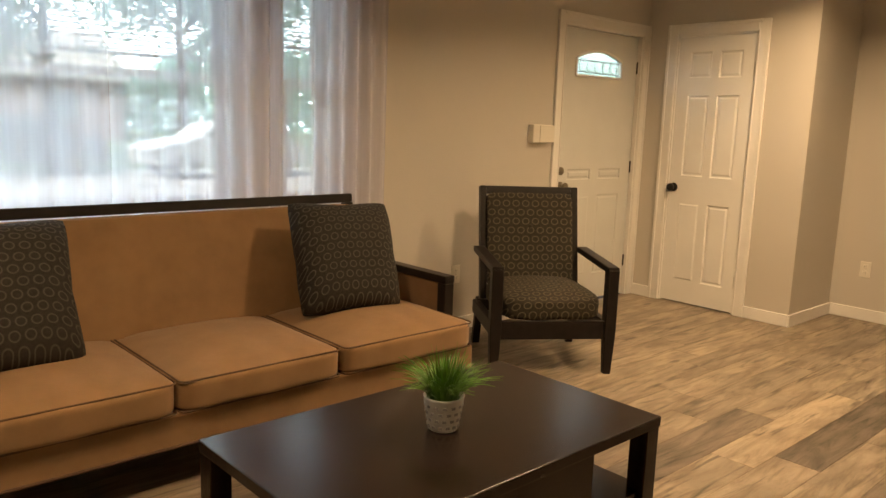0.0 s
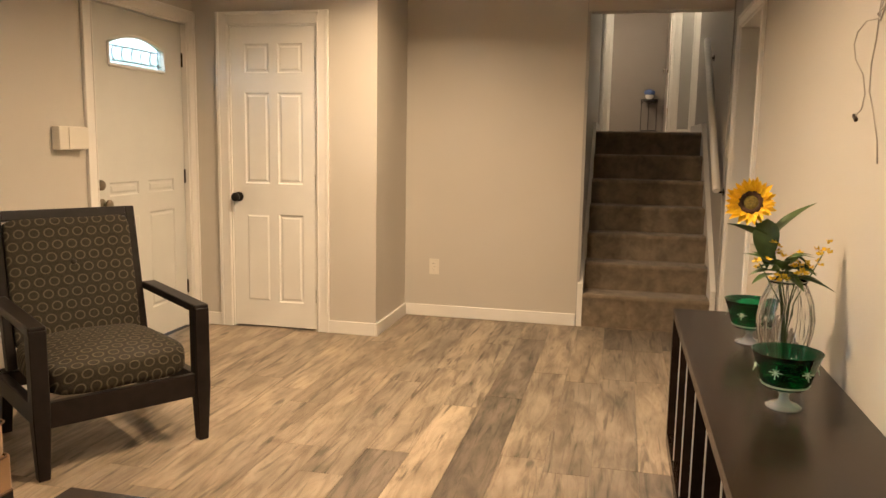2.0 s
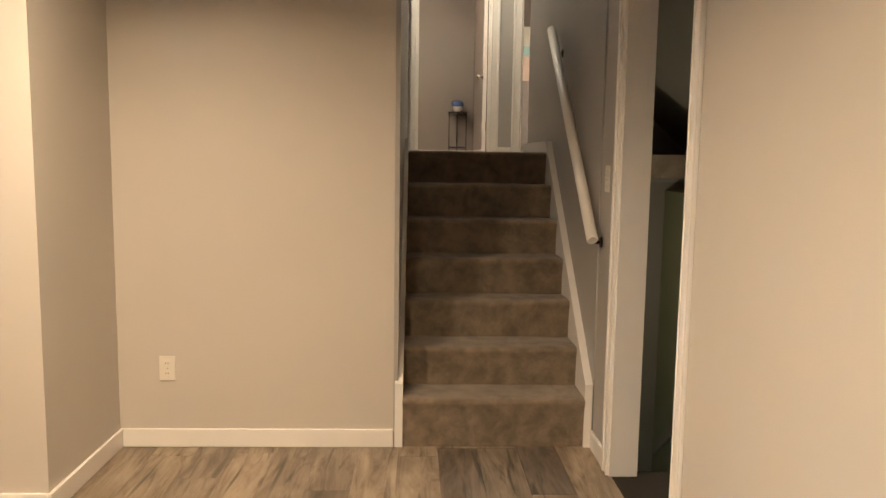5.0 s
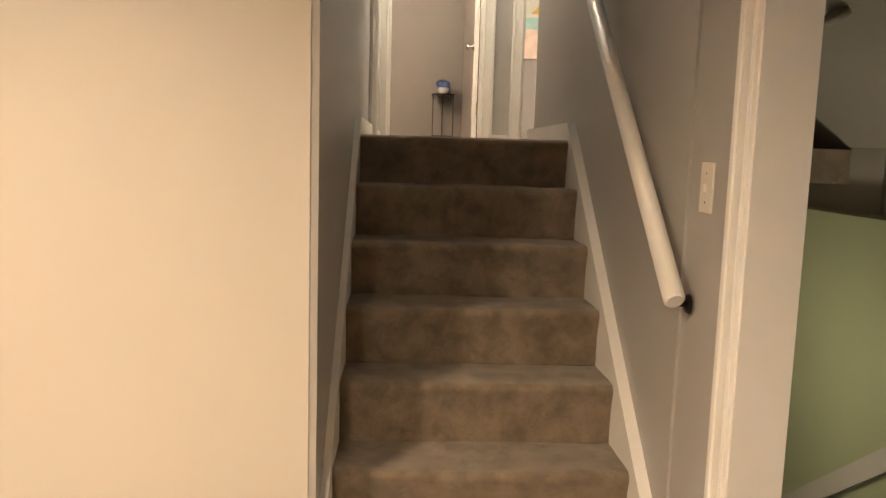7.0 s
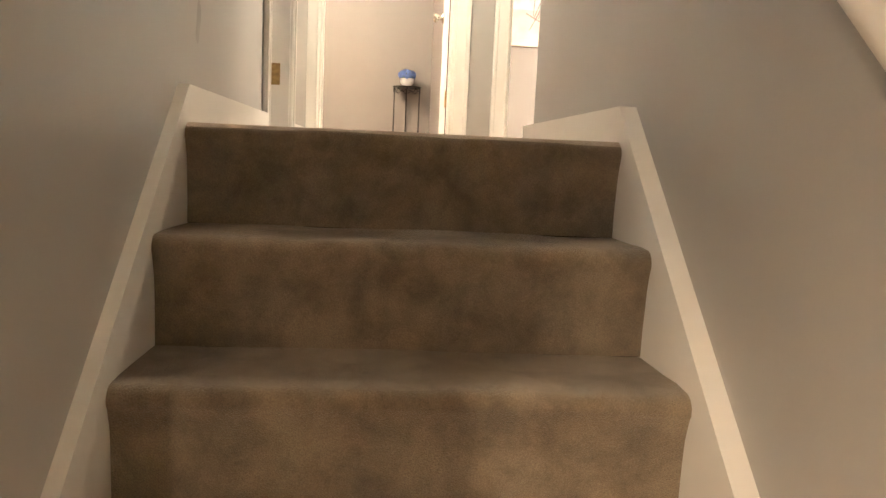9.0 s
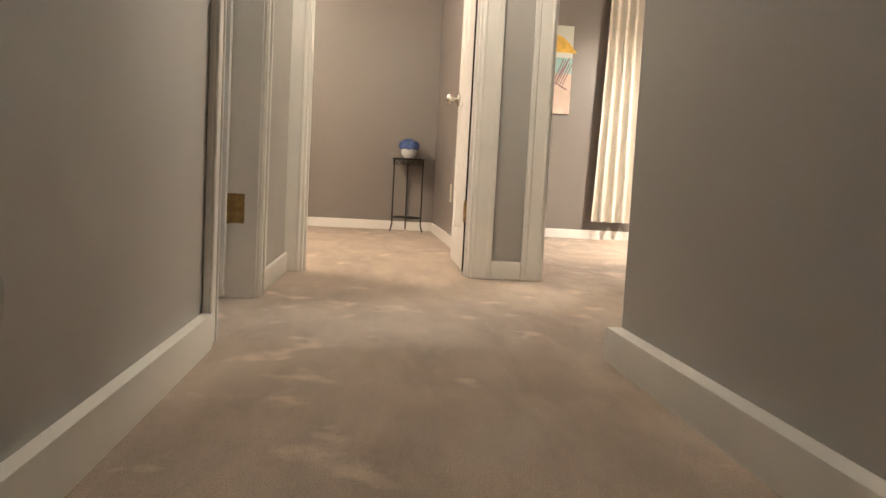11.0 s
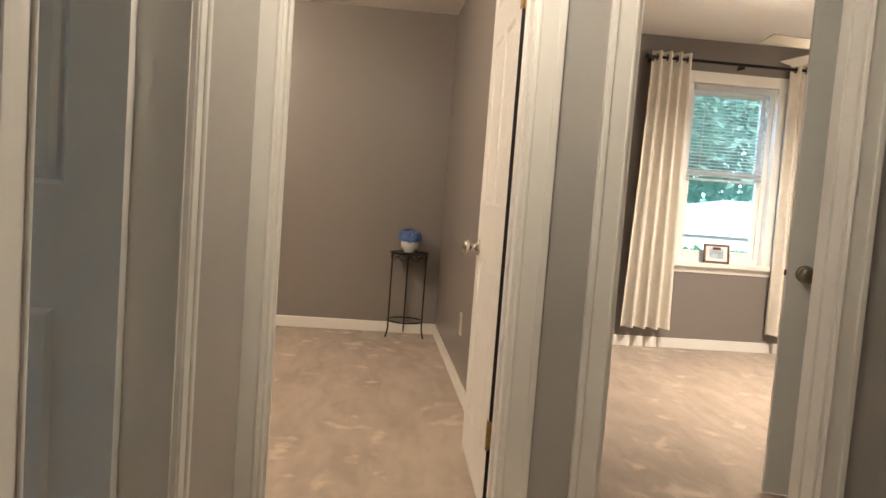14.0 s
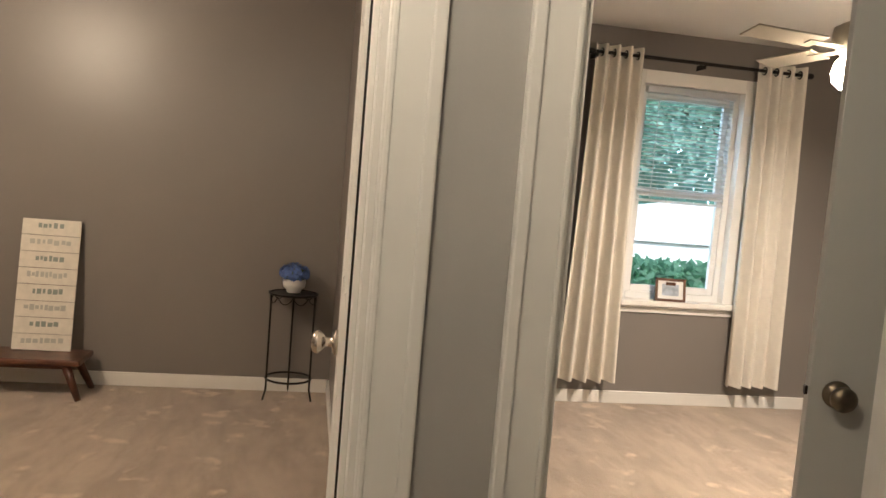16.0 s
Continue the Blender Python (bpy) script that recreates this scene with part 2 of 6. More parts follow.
def carpet_material(name, light, dark, size, low=0.36, high=0.66, pile=1.2, flecks=0.0):
    m = material(name, light, 0.95, vary=0.1, scale=3, spec=0.15)
    b, nt = principled(m)
    b.inputs["Sheen Weight"].default_value = 0.25
    tc = nt.nodes["Texture Coordinate"]
    big = nt.nodes.new("ShaderNodeTexNoise")
    big.inputs["Scale"].default_value, big.inputs["Detail"].default_value, big.inputs["Distortion"].default_value = 1.0, 9, 0.25
    big.inputs["Roughness"].default_value = 0.62
    stretch = nt.nodes.new("ShaderNodeMapping")
    stretch.inputs["Scale"].default_value = size
    ramp = nt.nodes.new("ShaderNodeValToRGB")
    ramp.color_ramp.elements[0].position, ramp.color_ramp.elements[1].position = low, high
    ramp.color_ramp.elements[0].color, ramp.color_ramp.elements[1].color = (*dark, 1), (*light, 1)
    fine = nt.nodes.new("ShaderNodeTexNoise")
    fine.inputs["Scale"].default_value, fine.inputs["Detail"].default_value = 420, 2
    mix = nt.nodes.new("ShaderNodeMixRGB")
    mix.blend_type, mix.inputs["Fac"].default_value = "MULTIPLY", 0.55
    spread = nt.nodes.new("ShaderNodeMapRange")
    spread.inputs["From Min"].default_value, spread.inputs["From Max"].default_value = 0.3, 0.7
    spread.inputs["To Min"].default_value, spread.inputs["To Max"].default_value = 0.55, 1.2
    nt.links.new(tc.outputs["Object"], stretch.inputs["Vector"])
    nt.links.new(stretch.outputs[0], big.inputs["Vector"])
    nt.links.new(tc.outputs["Object"], fine.inputs["Vector"])
    nt.links.new(big.outputs["Fac"], ramp.inputs["Fac"])
    nt.links.new(fine.outputs["Fac"], spread.inputs["Value"])
    spot = nt.nodes.new("ShaderNodeTexNoise")
    spot.inputs["Scale"].default_value, spot.inputs["Detail"].default_value = 7.5, 6
    nt.links.new(tc.outputs["Object"], spot.inputs["Vector"])
    lift = nt.nodes.new("ShaderNodeMapRange")
    lift.inputs["From Min"].default_value, lift.inputs["From Max"].default_value = 0.60, 0.70
    lift.inputs["To Min"].default_value, lift.inputs["To Max"].default_value = 0.0, flecks
    nt.links.new(spot.outputs["Fac"], lift.inputs["Value"])
    trod = nt.nodes.new("ShaderNodeMixRGB")
    trod.inputs["Color2"].default_value = (*[min(1, c * 1.35) for c in light], 1)
    nt.links.new(lift.outputs["Result"], trod.inputs["Fac"])
    nt.links.new(ramp.outputs["Color"], trod.inputs["Color1"])
    nt.links.new(trod.outputs["Color"], mix.inputs["Color1"])
    nt.links.new(spread.outputs["Result"], mix.inputs["Color2"])
    nt.links.new(mix.outputs["Color"], b.inputs["Base Color"])
    bp = nt.nodes.new("ShaderNodeBump")
    bp.inputs["Strength"].default_value, bp.inputs["Distance"].default_value = 0.7, 0.006
    add = nt.nodes.new("ShaderNodeMath")
    add.operation = "MULTIPLY_ADD"
    add.inputs[1].default_value = pile
    nt.links.new(big.outputs["Fac"], add.inputs[0])
    nt.links.new(fine.outputs["Fac"], add.inputs[2])
    nt.links.new(add.outputs["Value"], bp.inputs["Height"])
    nt.links.new(bp.outputs["Normal"], b.inputs["Normal"])
    return m


CARPET = carpet_material("beige_carpet", (0.53, 0.43, 0.335), (0.40, 0.318, 0.243), (3.0, 8.0, 6), 0.38, 0.62, 0.35, 0.9)
# same carpet as the landing, its colour darkened for the shade on the stairs
SHADED_CARPET = carpet_material("shaded_stair_carpet", (0.31, 0.245, 0.172), (0.178, 0.138, 0.098), (11, 11, 11), 0.36, 0.64, 1.0, 0.3)

# upper carpet: landing starts at the top nosing
TOPX = 7.30
solid("floor_upper", TOPX + 0.07, XE, -3.4, 3.5, U - 0.15, U - 0.0005, CARPET, "beige cut-pile carpet with footprints and vacuum marks", "carpet")

# stairs: seven risers
R = 0.1965       # the lowest riser is a little higher than the rest
NOSE = [TOPX - 0.2195 * (6 - k) for k in range(7)]
stairs = thing("stairs", pose(6.1, 0.47, 0), "seven carpeted steps up to the hall, carpet colour darkened for shade", "stairs", kind="structure")
for k in range(7):
    x0 = NOSE[k] + 0.016
    x1 = NOSE[k + 1] + 0.022 if k < 6 else TOPX + 0.16
    z1 = U - R * (6 - k)
    rise = z1 if k == 0 else R
    bm = bmesh.new()
    n = 34
    rows = []
    rad = 0.022
    prof = [(x0 + 0.004, z1 - rise), (x0 + 0.002, z1 - rise * 0.75), (x0, z1 - rise * 0.5), (x0 - 0.003, z1 - rise * 0.36), (x0 - 0.007, z1 - 0.055)]
    prof += [(NOSE[k] + rad - rad * math.sin(a), z1 - rad - rad * math.cos(a)) for a in [radians(d) for d in (52, 75, 98, 120, 140, 158, 172)]]
    prof += [(NOSE[k] + 0.06, z1 + 0.001), ((NOSE[k] + x1) / 2, z1), (x1, z1)]
    for i in range(n + 1):
        y = 0.043 + (0.914 - 0.043) * i / n
        row = []
        for j, (px, pz) in enumerate(prof):
            w = 0.006 * noise.noise((y * 4 + k * 7, px * 9, pz * 9)) + 0.003 * noise.noise((y * 17, px * 20 + k, pz * 20))
            if k == 6 and j > 10:
                w = abs(w) * 0.4 + 0.0012 if j < len(prof) - 1 else -0.004
            row.append(bm.verts.new((px + (w if 0 < j < len(prof) - 1 else 0), y, pz + (w * 0.7 if j > 4 else 0))))
        rows.append(row)
    for a, b in zip(rows, rows[1:]):
        for j in range(len(prof) - 1):
            f = bm.faces.new((a[j], b[j], b[j + 1], a[j + 1]))
            # the top nosing changes from the shade-darkened colour to the landing's
            f.material_index = 1 if k == 6 and j > 8 else 0
    part("step", bm, [SHADED_CARPET, CARPET], stairs, smooth=True, at=stairs.matrix_basis.inverted())
    part("step_core", box(x0 + 0.012, x1, 0.042, 0.915, max(0, z1 - rise - 0.05), z1 - 0.012), FLOOR_BASE, stairs, at=stairs.matrix_basis.inverted())


def skirt(name, y0, y1):
    """Sloping stair skirt board that ends in the landing's baseboard."""
    bm = bmesh.new()
    end = 8.42 if y0 < 0.5 else 8.404
    pts = [(5.99, 0.0), (5.99, 0.31), (7.335, U + 0.076), (7.39, U + 0.076), (end, U + 0.076), (end, U - 0.01), (7.60, U - 0.02), (7.55, 0.95), (6.6, 0.0)]
    a = [bm.verts.new((x, y0, z)) for x, z in pts]
    b = [bm.verts.new((x, y1, z)) for x, z in pts]
    bm.faces.new(a)
    bm.faces.new(b[::-1])
    for i in range(len(pts)):
        bm.faces.new((a[i], b[i], b[(i + 1) % len(pts)], a[(i + 1) % len(pts)]))
    bmesh.ops.recalc_face_normals(bm, faces=bm.faces[:])
    bmesh.ops.triangulate(bm, faces=[f for f in bm.faces if len(f.verts) > 4])
    tagged(part(name, bm, TRIM), "white painted sloping stair skirt board", "skirt board", kind="structure")


skirt("trim_stair_right", 0.008, 0.044)
skirt("trim_stair_left", 0.913, 0.951)


def baseboard(x0, x1, y0, y1, z0=0.0, h=0.088):
    tagged(part("baseboard", box(x0, x1, y0, y1, z0, z0 + h, 0.004), TRIM), "white painted baseboard", "baseboard", kind="structure")


baseboard(5.985, 6.0, 0.957, 2.225)
baseboard(5.281, 6.0, 2.225, 2.24)
baseboard(5.281, 5.296, 2.24, 2.575)
baseboard(5.281, 5.296, 3.365, 3.535)
baseboard(2.33, 4.18, 3.535, 3.55)
baseboard(-2.6, 2.33, 3.535, 3.55)
baseboard(-2.6, 4.783, 0.0, 0.015)
baseboard(5.732, 5.99, 0.0, 0.015)
baseboard(D3B + 0.092, X1 - .018, 0.922, 0.936, U, 0.076)
baseboard(X1 - .014, X1, B1 + 0.092, A0 - 0.092, U, 0.076)
baseboard(X1 - .014, X1, -1.72, B0 - 0.092, U, 0.076)
baseboard(8.42, 8.434, -1.72, 0.008, U, 0.076)
baseboard(HB, XE, 0.09, 0.104, U, 0.076)
baseboard(XE - .014, XE, 0.104, 3.5, U, 0.076)
baseboard(XE - .014, XE, -3.4, -0.03, U, 0.076)


def doorset(name, origin, turn, w, h, label, wall=0.12, casing=0.085, stops=True, depth0=0.0):
    """A lined opening: local x across, y into the wall (0 at the face that is seen), z up from the floor."""
    d = thing(name, pose(*origin, 0, 0, turn), label, "door frame", kind="structure")
    t = 0.016
    part("jamb", box(-t, 0.004, depth0 - 0.003, wall + 0.003, 0, h - 0.004), TRIM, d)
    part("jamb", box(w - 0.004, w + t, depth0 - 0.003, wall + 0.003, 0, h - 0.004), TRIM, d)
    part("jamb", box(-t, w + t, depth0 - 0.003, wall + 0.003, h - 0.004, h + t), TRIM, d)
    if stops:
        part("door_stop", box(0.003, 0.014, wall * 0.45, wall * 0.62, 0, h, 0.002), TRIM, d)
        part("door_stop", box(w - 0.014, w - 0.003, wall * 0.45, wall * 0.62, 0, h, 0.002), TRIM, d)
        part("door_stop", box(0.014, w - 0.014, wall * 0.45, wall * 0.62, h - 0.014, h - 0.003, 0.002), TRIM, d)
    for s0, s1, s2 in ((-casing - 0.006, -0.006, 1), (w + 0.006, w + casing + 0.006, -1)):
        bm = box(s0, s1, -0.014, 0.0, 0, h + casing + 0.004, 0.003)
        e = s0 if s2 > 0 else s1
        box(min(e, e + s2 * 0.022), max(e, e + s2 * 0.022), -0.021, -0.012, 0, h + casing + 0.004, 0.004, bm=bm)
        i = s1 if s2 > 0 else s0
        box(min(i - s2 * 0.014, i - s2 * 0.004), max(i - s2 * 0.014, i - s2 * 0.004), -0.018, -0.012, 0, h + 0.01, 0.003, bm=bm)
        part("casing", bm, TRIM, d)
    bm = box(-0.006, w + 0.006, -0.0135, 0.0, h + 0.006, h + casing + 0.003, 0.003)
    box(-0.03, w + 0.03, -0.0205, -0.012, h + casing - 0.018, h + casing + 0.003, 0.004, bm=bm)
    part("casing", bm, TRIM, d)
    return d


def panel_leaf(w, h, t, rects, mat):
    """A door leaf with recessed and raised panels on both faces; x across, y thickness, z up."""
    bm = bmesh.new()
    xs = sorted({0, w, *[r[0] for r in rects], *[r[1] for r in rects]})
    zs = sorted({0, h, *[r[2] for r in rects], *[r[3] for r in rects]})
    for y, flip in ((0, False), (t, True)):
        grid = [[bm.verts.new((x, y, z)) for z in zs] for x in xs]
        panels = []
        for i in range(len(xs) - 1):
            for j in range(len(zs) - 1):
                q = [grid[i][j], grid[i + 1][j], grid[i + 1][j + 1], grid[i][j + 1]]
                f = bm.faces.new(q[::-1] if flip else q)
                cx, cz = (xs[i] + xs[i + 1]) / 2, (zs[j] + zs[j + 1]) / 2
                if any(a < cx < b and c < cz < d for a, b, c, d in rects):
                    panels.append(f)
        for f in panels:
            bmesh.ops.inset_individual(bm, faces=[f], thickness=0.012, depth=-0.009)
            bmesh.ops.inset_individual(bm, faces=[f], thickness=0.012, depth=0.0)
            bmesh.ops.inset_individual(bm, faces=[f], thickness=0.016, depth=0.006)
    edge = [e for e in bm.edges if e.is_boundary]
    bmesh.ops.bridge_loops(bm, edges=edge)
    bmesh.ops.recalc_face_normals(bm, faces=bm.faces[:])
    return bm


def six_panels(w, h):
    m, g = w * 0.16, w * 0.10
    c0, c1 = (m, w / 2 - g / 2), (w / 2 + g / 2, w - m)
    out = []
    for z0, z1 in ((0.085 * h, 0.385 * h), (0.487 * h, 0.787 * h), (0.85 * h, 0.945 * h)):
        out += [(*c0, z0, z1), (*c1, z0, z1)]
    return out


def knob(parent, x, y, z, side, mat, scale=1.0):
    """A round knob on a rose; side -1 sticks out towards -y."""
    prof = [(0.0, 0), (0.032, 0), (0.032, 0.006), (0.026, 0.011), (0.012, 0.014), (0.011, 0.03), (0.02, 0.036), (0.0285, 0.046), (0.029, 0.054), (0.024, 0.062), (0.012, 0.066), (0, 0.066)]
    part("knob", lathe([(r * scale, zz * scale) for r, zz in prof], 28), mat, parent, at=pose(x, y, z, 90 if side < 0 else -90), smooth=True)


def hinge(parent, x, y, z, mat, plate="x"):
    bm = lathe([(0, -0.046), (0.006, -0.046), (0.006, 0.046), (0, 0.046)], 10)
    if plate == "x":
        box(-0.002, 0.036, -0.002, 0.001, -0.044, 0.044, bm=bm)
    else:
        box(-0.001, 0.002, -0.036, 0.002, -0.044, 0.044, bm=bm)
    part("hinge", bm, mat, parent, at=pose(x, y, z))


def leaf_thing(name, at, w, h, label, mat, panels=True, t=0.036):
    d = thing(name, at, label, "door", kind="structure")
    part("leaf", panel_leaf(w, h, t, six_panels(w, h) if panels else [], mat), mat, d)
    return d


# closet door: seen face at x = 5.296 looking towards +x
cf = doorset("door_frame_1", (5.296, 3.28, 0), -90, 0.62, 2.045, "white painted closet door casing", wall=0.12)
cd = leaf_thing("door_1", pose(5.306, 3.277, 0.012, 0, 0, -90), 0.614, 2.028, "closed white six-panel closet door", DOOR_WHITE)
knob(cd, 0.045, 0, 0.895, -1, BLACK_METAL, 1.05)
for hz in (0.23, 1.02, 1.78):
    hinge(cd, 0.612, -0.004, hz, NICKEL)

# front door in the window wall: seen face at y = 3.55
ff = doorset("door_frame_2", (4.27, YW, 0), 0, 0.94, 2.05, "white painted front door casing", wall=0.16)
fd = thing("door_2", pose(4.28, YW + 0.03, 0.012), "closed pale grey front door with arched leaded glass", "door", kind="structure")
GLASS_LIT = material("leaded_glass", (0.75, 0.85, 0.9), 0.25, vary=0.2, scale=40, Transmission_Weight=0.9)
CAME = material("lead_came", (0.12, 0.12, 0.12), 0.4, 0.7)
# front door leaf with a glazed opening near its top and two embossed panels
FW, FH = 0.92, 2.03
gx0, gx1, gz0, gz1 = 0.16, 0.71, 1.70, 1.885
part("leaf", panel_leaf(FW, 1.66, 0.04, [(0.13, 0.41, 0.94, 1.02), (0.51, 0.79, 0.94, 1.02), (0.13, 0.41, 0.2, 0.82), (0.51, 0.79, 0.2, 0.82)], DOOR_GREY), DOOR_GREY, fd)


def arch_ring(rise, inner, outer_top):
    """The leaf's upper part, with an arched hole through it."""
    bm = bmesh.new()
    n = 14
    hole = [(gx0, gz0), (gx1, gz0)]
    for i in range(n + 1):
        u = i / n
        x = gx1 + (gx0 - gx1) * u
        hole.append((x, gz1 - rise + rise * math.sin(math.pi * u) ** 0.8))
    out = [(0, 1.66), (FW, 1.66)]
    for i in range(n + 1):
        out.append((FW - FW * i / n, outer_top))
    for y in (0.0, 0.04):
        a = [bm.verts.new((x, y, z)) for x, z in hole]
        b = [bm.verts.new((x, y, z)) for x, z in out]
        for i in range(len(a)):
            j = (i + 1) % len(a)
            bm.faces.new((a[i], a[j], b[j], b[i]))
    bmesh.ops.bridge_loops(bm, edges=[e for e in bm.edges if e.is_boundary and all(abs(v.co.z - 1.66) < 1e-4 or abs(v.co.z - outer_top) < 1e-4 or v.co.x in (0, FW) for v in e.verts)])
    bmesh.ops.bridge_loops(bm, edges=[e for e in bm.edges if e.is_boundary])
    bmesh.ops.recalc_face_normals(bm, faces=bm.faces[:])
    return bm, hole


bm, hole = arch_ring(0.06, 0, FH)
part("leaf_top", bm, DOOR_GREY, fd)
bm = bmesh.new()
bm.faces.new([bm.verts.new((x, 0.018, z)) for x, z in hole])
gl = part("glass", bm, GLASS_LIT, fd, "bluish leaded glass")
gl.visible_shadow = False
rim = [(x, -0.004, z) for x, z in hole]
part("glass_frame", tube(rim + rim[:1], 0.011, 6), DOOR_WHITE, fd)
cm = bmesh.new()
for zz in (gz0 + 0.03, gz0 + 0.115):
    tube([(gx0, 0.014, zz), (gx1, 0.014, zz)], 0.004, 5, cm)
for xx in (gx0 + 0.035, gx1 - 0.035):
    tube([(xx, 0.014, gz0), (xx, 0.014, gz1 - 0.045)], 0.004, 5, cm)
for k in range(5):
    cxx = gx0 + 0.09 + 0.0925 * k
    tube([(cxx + 0.035 * math.cos(a), 0.014, gz0 + 0.072 + 0.04 * math.sin(a)) for a in np.linspace(1.2, 5.2, 9)], 0.0035, 5, cm)
part("came", cm, CAME, fd)
ANTIQUE = material("antique_nickel", (0.24, 0.20, 0.15), 0.35, 0.9, vary=0.2, scale=40)
knob(fd, 0.055, 0, 0.90, -1, ANTIQUE)
part("deadbolt", lathe([(0, 0), (0.03, 0), (0.03, 0.012), (0.022, 0.02), (0, 0.02)], 24), ANTIQUE, fd, at=pose(0.05, 0, 1.01, 90), smooth=True)
for hz in (0.27, 1.03, 1.80):
    hinge(fd, 0.918, -0.004, hz, BRONZE)

# side doorway to the basement stairs
doorset("door_frame_3", (SD1, 0, 0), 180, SD1 - SD0, SDZ, "white painted side doorway without a door", wall=0.117, casing=0.07, stops=False)

# hall doors
doorset("door_frame_4", (D3A, 0.936, U), 0, D3B - D3A, DH, "white painted hall door casing", stops=False)
d3 = leaf_thing("door_3", pose(D3B - 0.01, 1.022, U + 0.012, 0, 0, 90), 0.615, 2.0, "white six-panel door standing open into a side room", DOOR_WHITE)
hinge(d3, 0.0, 0.0, 0.262, BRASS, plate="y")
part("hinge_plate", box(D3B - 0.008, D3B - 0.0035, 0.972, 1.018, U + 0.23, U + 0.32), BRASS, d3, at=d3.matrix_basis.inverted())
doorset("door_frame_5", (X1, A1, U), -90, A1 - A0, DH, "white painted bedroom door casing")
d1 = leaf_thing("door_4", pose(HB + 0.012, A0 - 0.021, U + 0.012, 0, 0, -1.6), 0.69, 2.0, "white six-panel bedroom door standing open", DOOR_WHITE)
knob(d1, 0.62, 0.036, 0.805, 1, NICKEL)
part("latch", box(0.689, 0.692, 0.008, 0.028, 0.775, 0.835), BRASS, d1)
for hz in (0.262, 1.62):
    hinge(d1, -0.006, 0.036, hz, BRASS)
    part("hinge_plate", box(-0.0055, -0.0025, 0.002, 0.034, hz - 0.044, hz + 0.044), BRASS, d1)
# black strip over the leaf's edge stands for shade in the hinge gap
part("hinge_gap_shade", box(-0.002, -0.0004, 0.0005, 0.0355, 0.001, 1.999), BLACK_WOOD, d1, "black strip standing for the shaded hinge gap")
f2 = doorset("door_frame_6", (X1, B1, U), -90, B1 - B0, DH, "white painted second bedroom door casing")
for hz in (0.262, 1.62):
    part("hinge_plate", box(0.0, 0.003, 0.082, 0.118, hz - 0.044, hz + 0.044), BRASS, f2)
part("strike_plate", box(B1 - B0 - 0.003, B1 - B0, 0.04, 0.07, 0.80, 0.86), BRONZE, f2)
cl = thing("door_5", pose(10.12, -1.478, U + 0.012, 0, 0, 70), "plain pale closet door standing ajar", "door", kind="structure")
part("leaf", box(0, 0.615, -0.035, 0, 0, 2.0, 0.002), DOOR_GREY, cl)
knob(cl, 0.555, 0.0, 0.812, 1, ANTIQUE)
part("latch", box(0.613, 0.621, -0.024, -0.01, 0.802, 0.822), BRONZE, cl)

# ---- windows ----
PANE = bpy.data.materials.new("window_glass")
PANE.use_nodes = True
pb = PANE.node_tree.nodes["Principled BSDF"]
pb.inputs["Base Color"].default_value = (0.86, 0.95, 1.0, 1)
pb.inputs["Transmission Weight"].default_value, pb.inputs["Roughness"].default_value, pb.inputs["IOR"].default_value = 1.0, 0.0, 1.01
VINYL = material("white_vinyl", (0.8, 0.8, 0.79), 0.35, vary=0.02)
BLIND = material("white_blind_slat", (0.80, 0.80, 0.80), 0.45, vary=0.03)
bb_, bt_ = principled(BLIND)
thin, blend = bt_.nodes.new("ShaderNodeBsdfTranslucent"), bt_.nodes.new("ShaderNodeMixShader")
thin.inputs["Color"].default_value = (0.80, 0.83, 0.86, 1)
blend.inputs["Fac"].default_value = 0.5
bt_.links.new(bb_.outputs[0], blend.inputs[1])
bt_.links.new(thin.outputs[0], blend.inputs[2])
bt_.links.new(blend.outputs[0], bt_.nodes["Material Output"].inputs["Surface"])


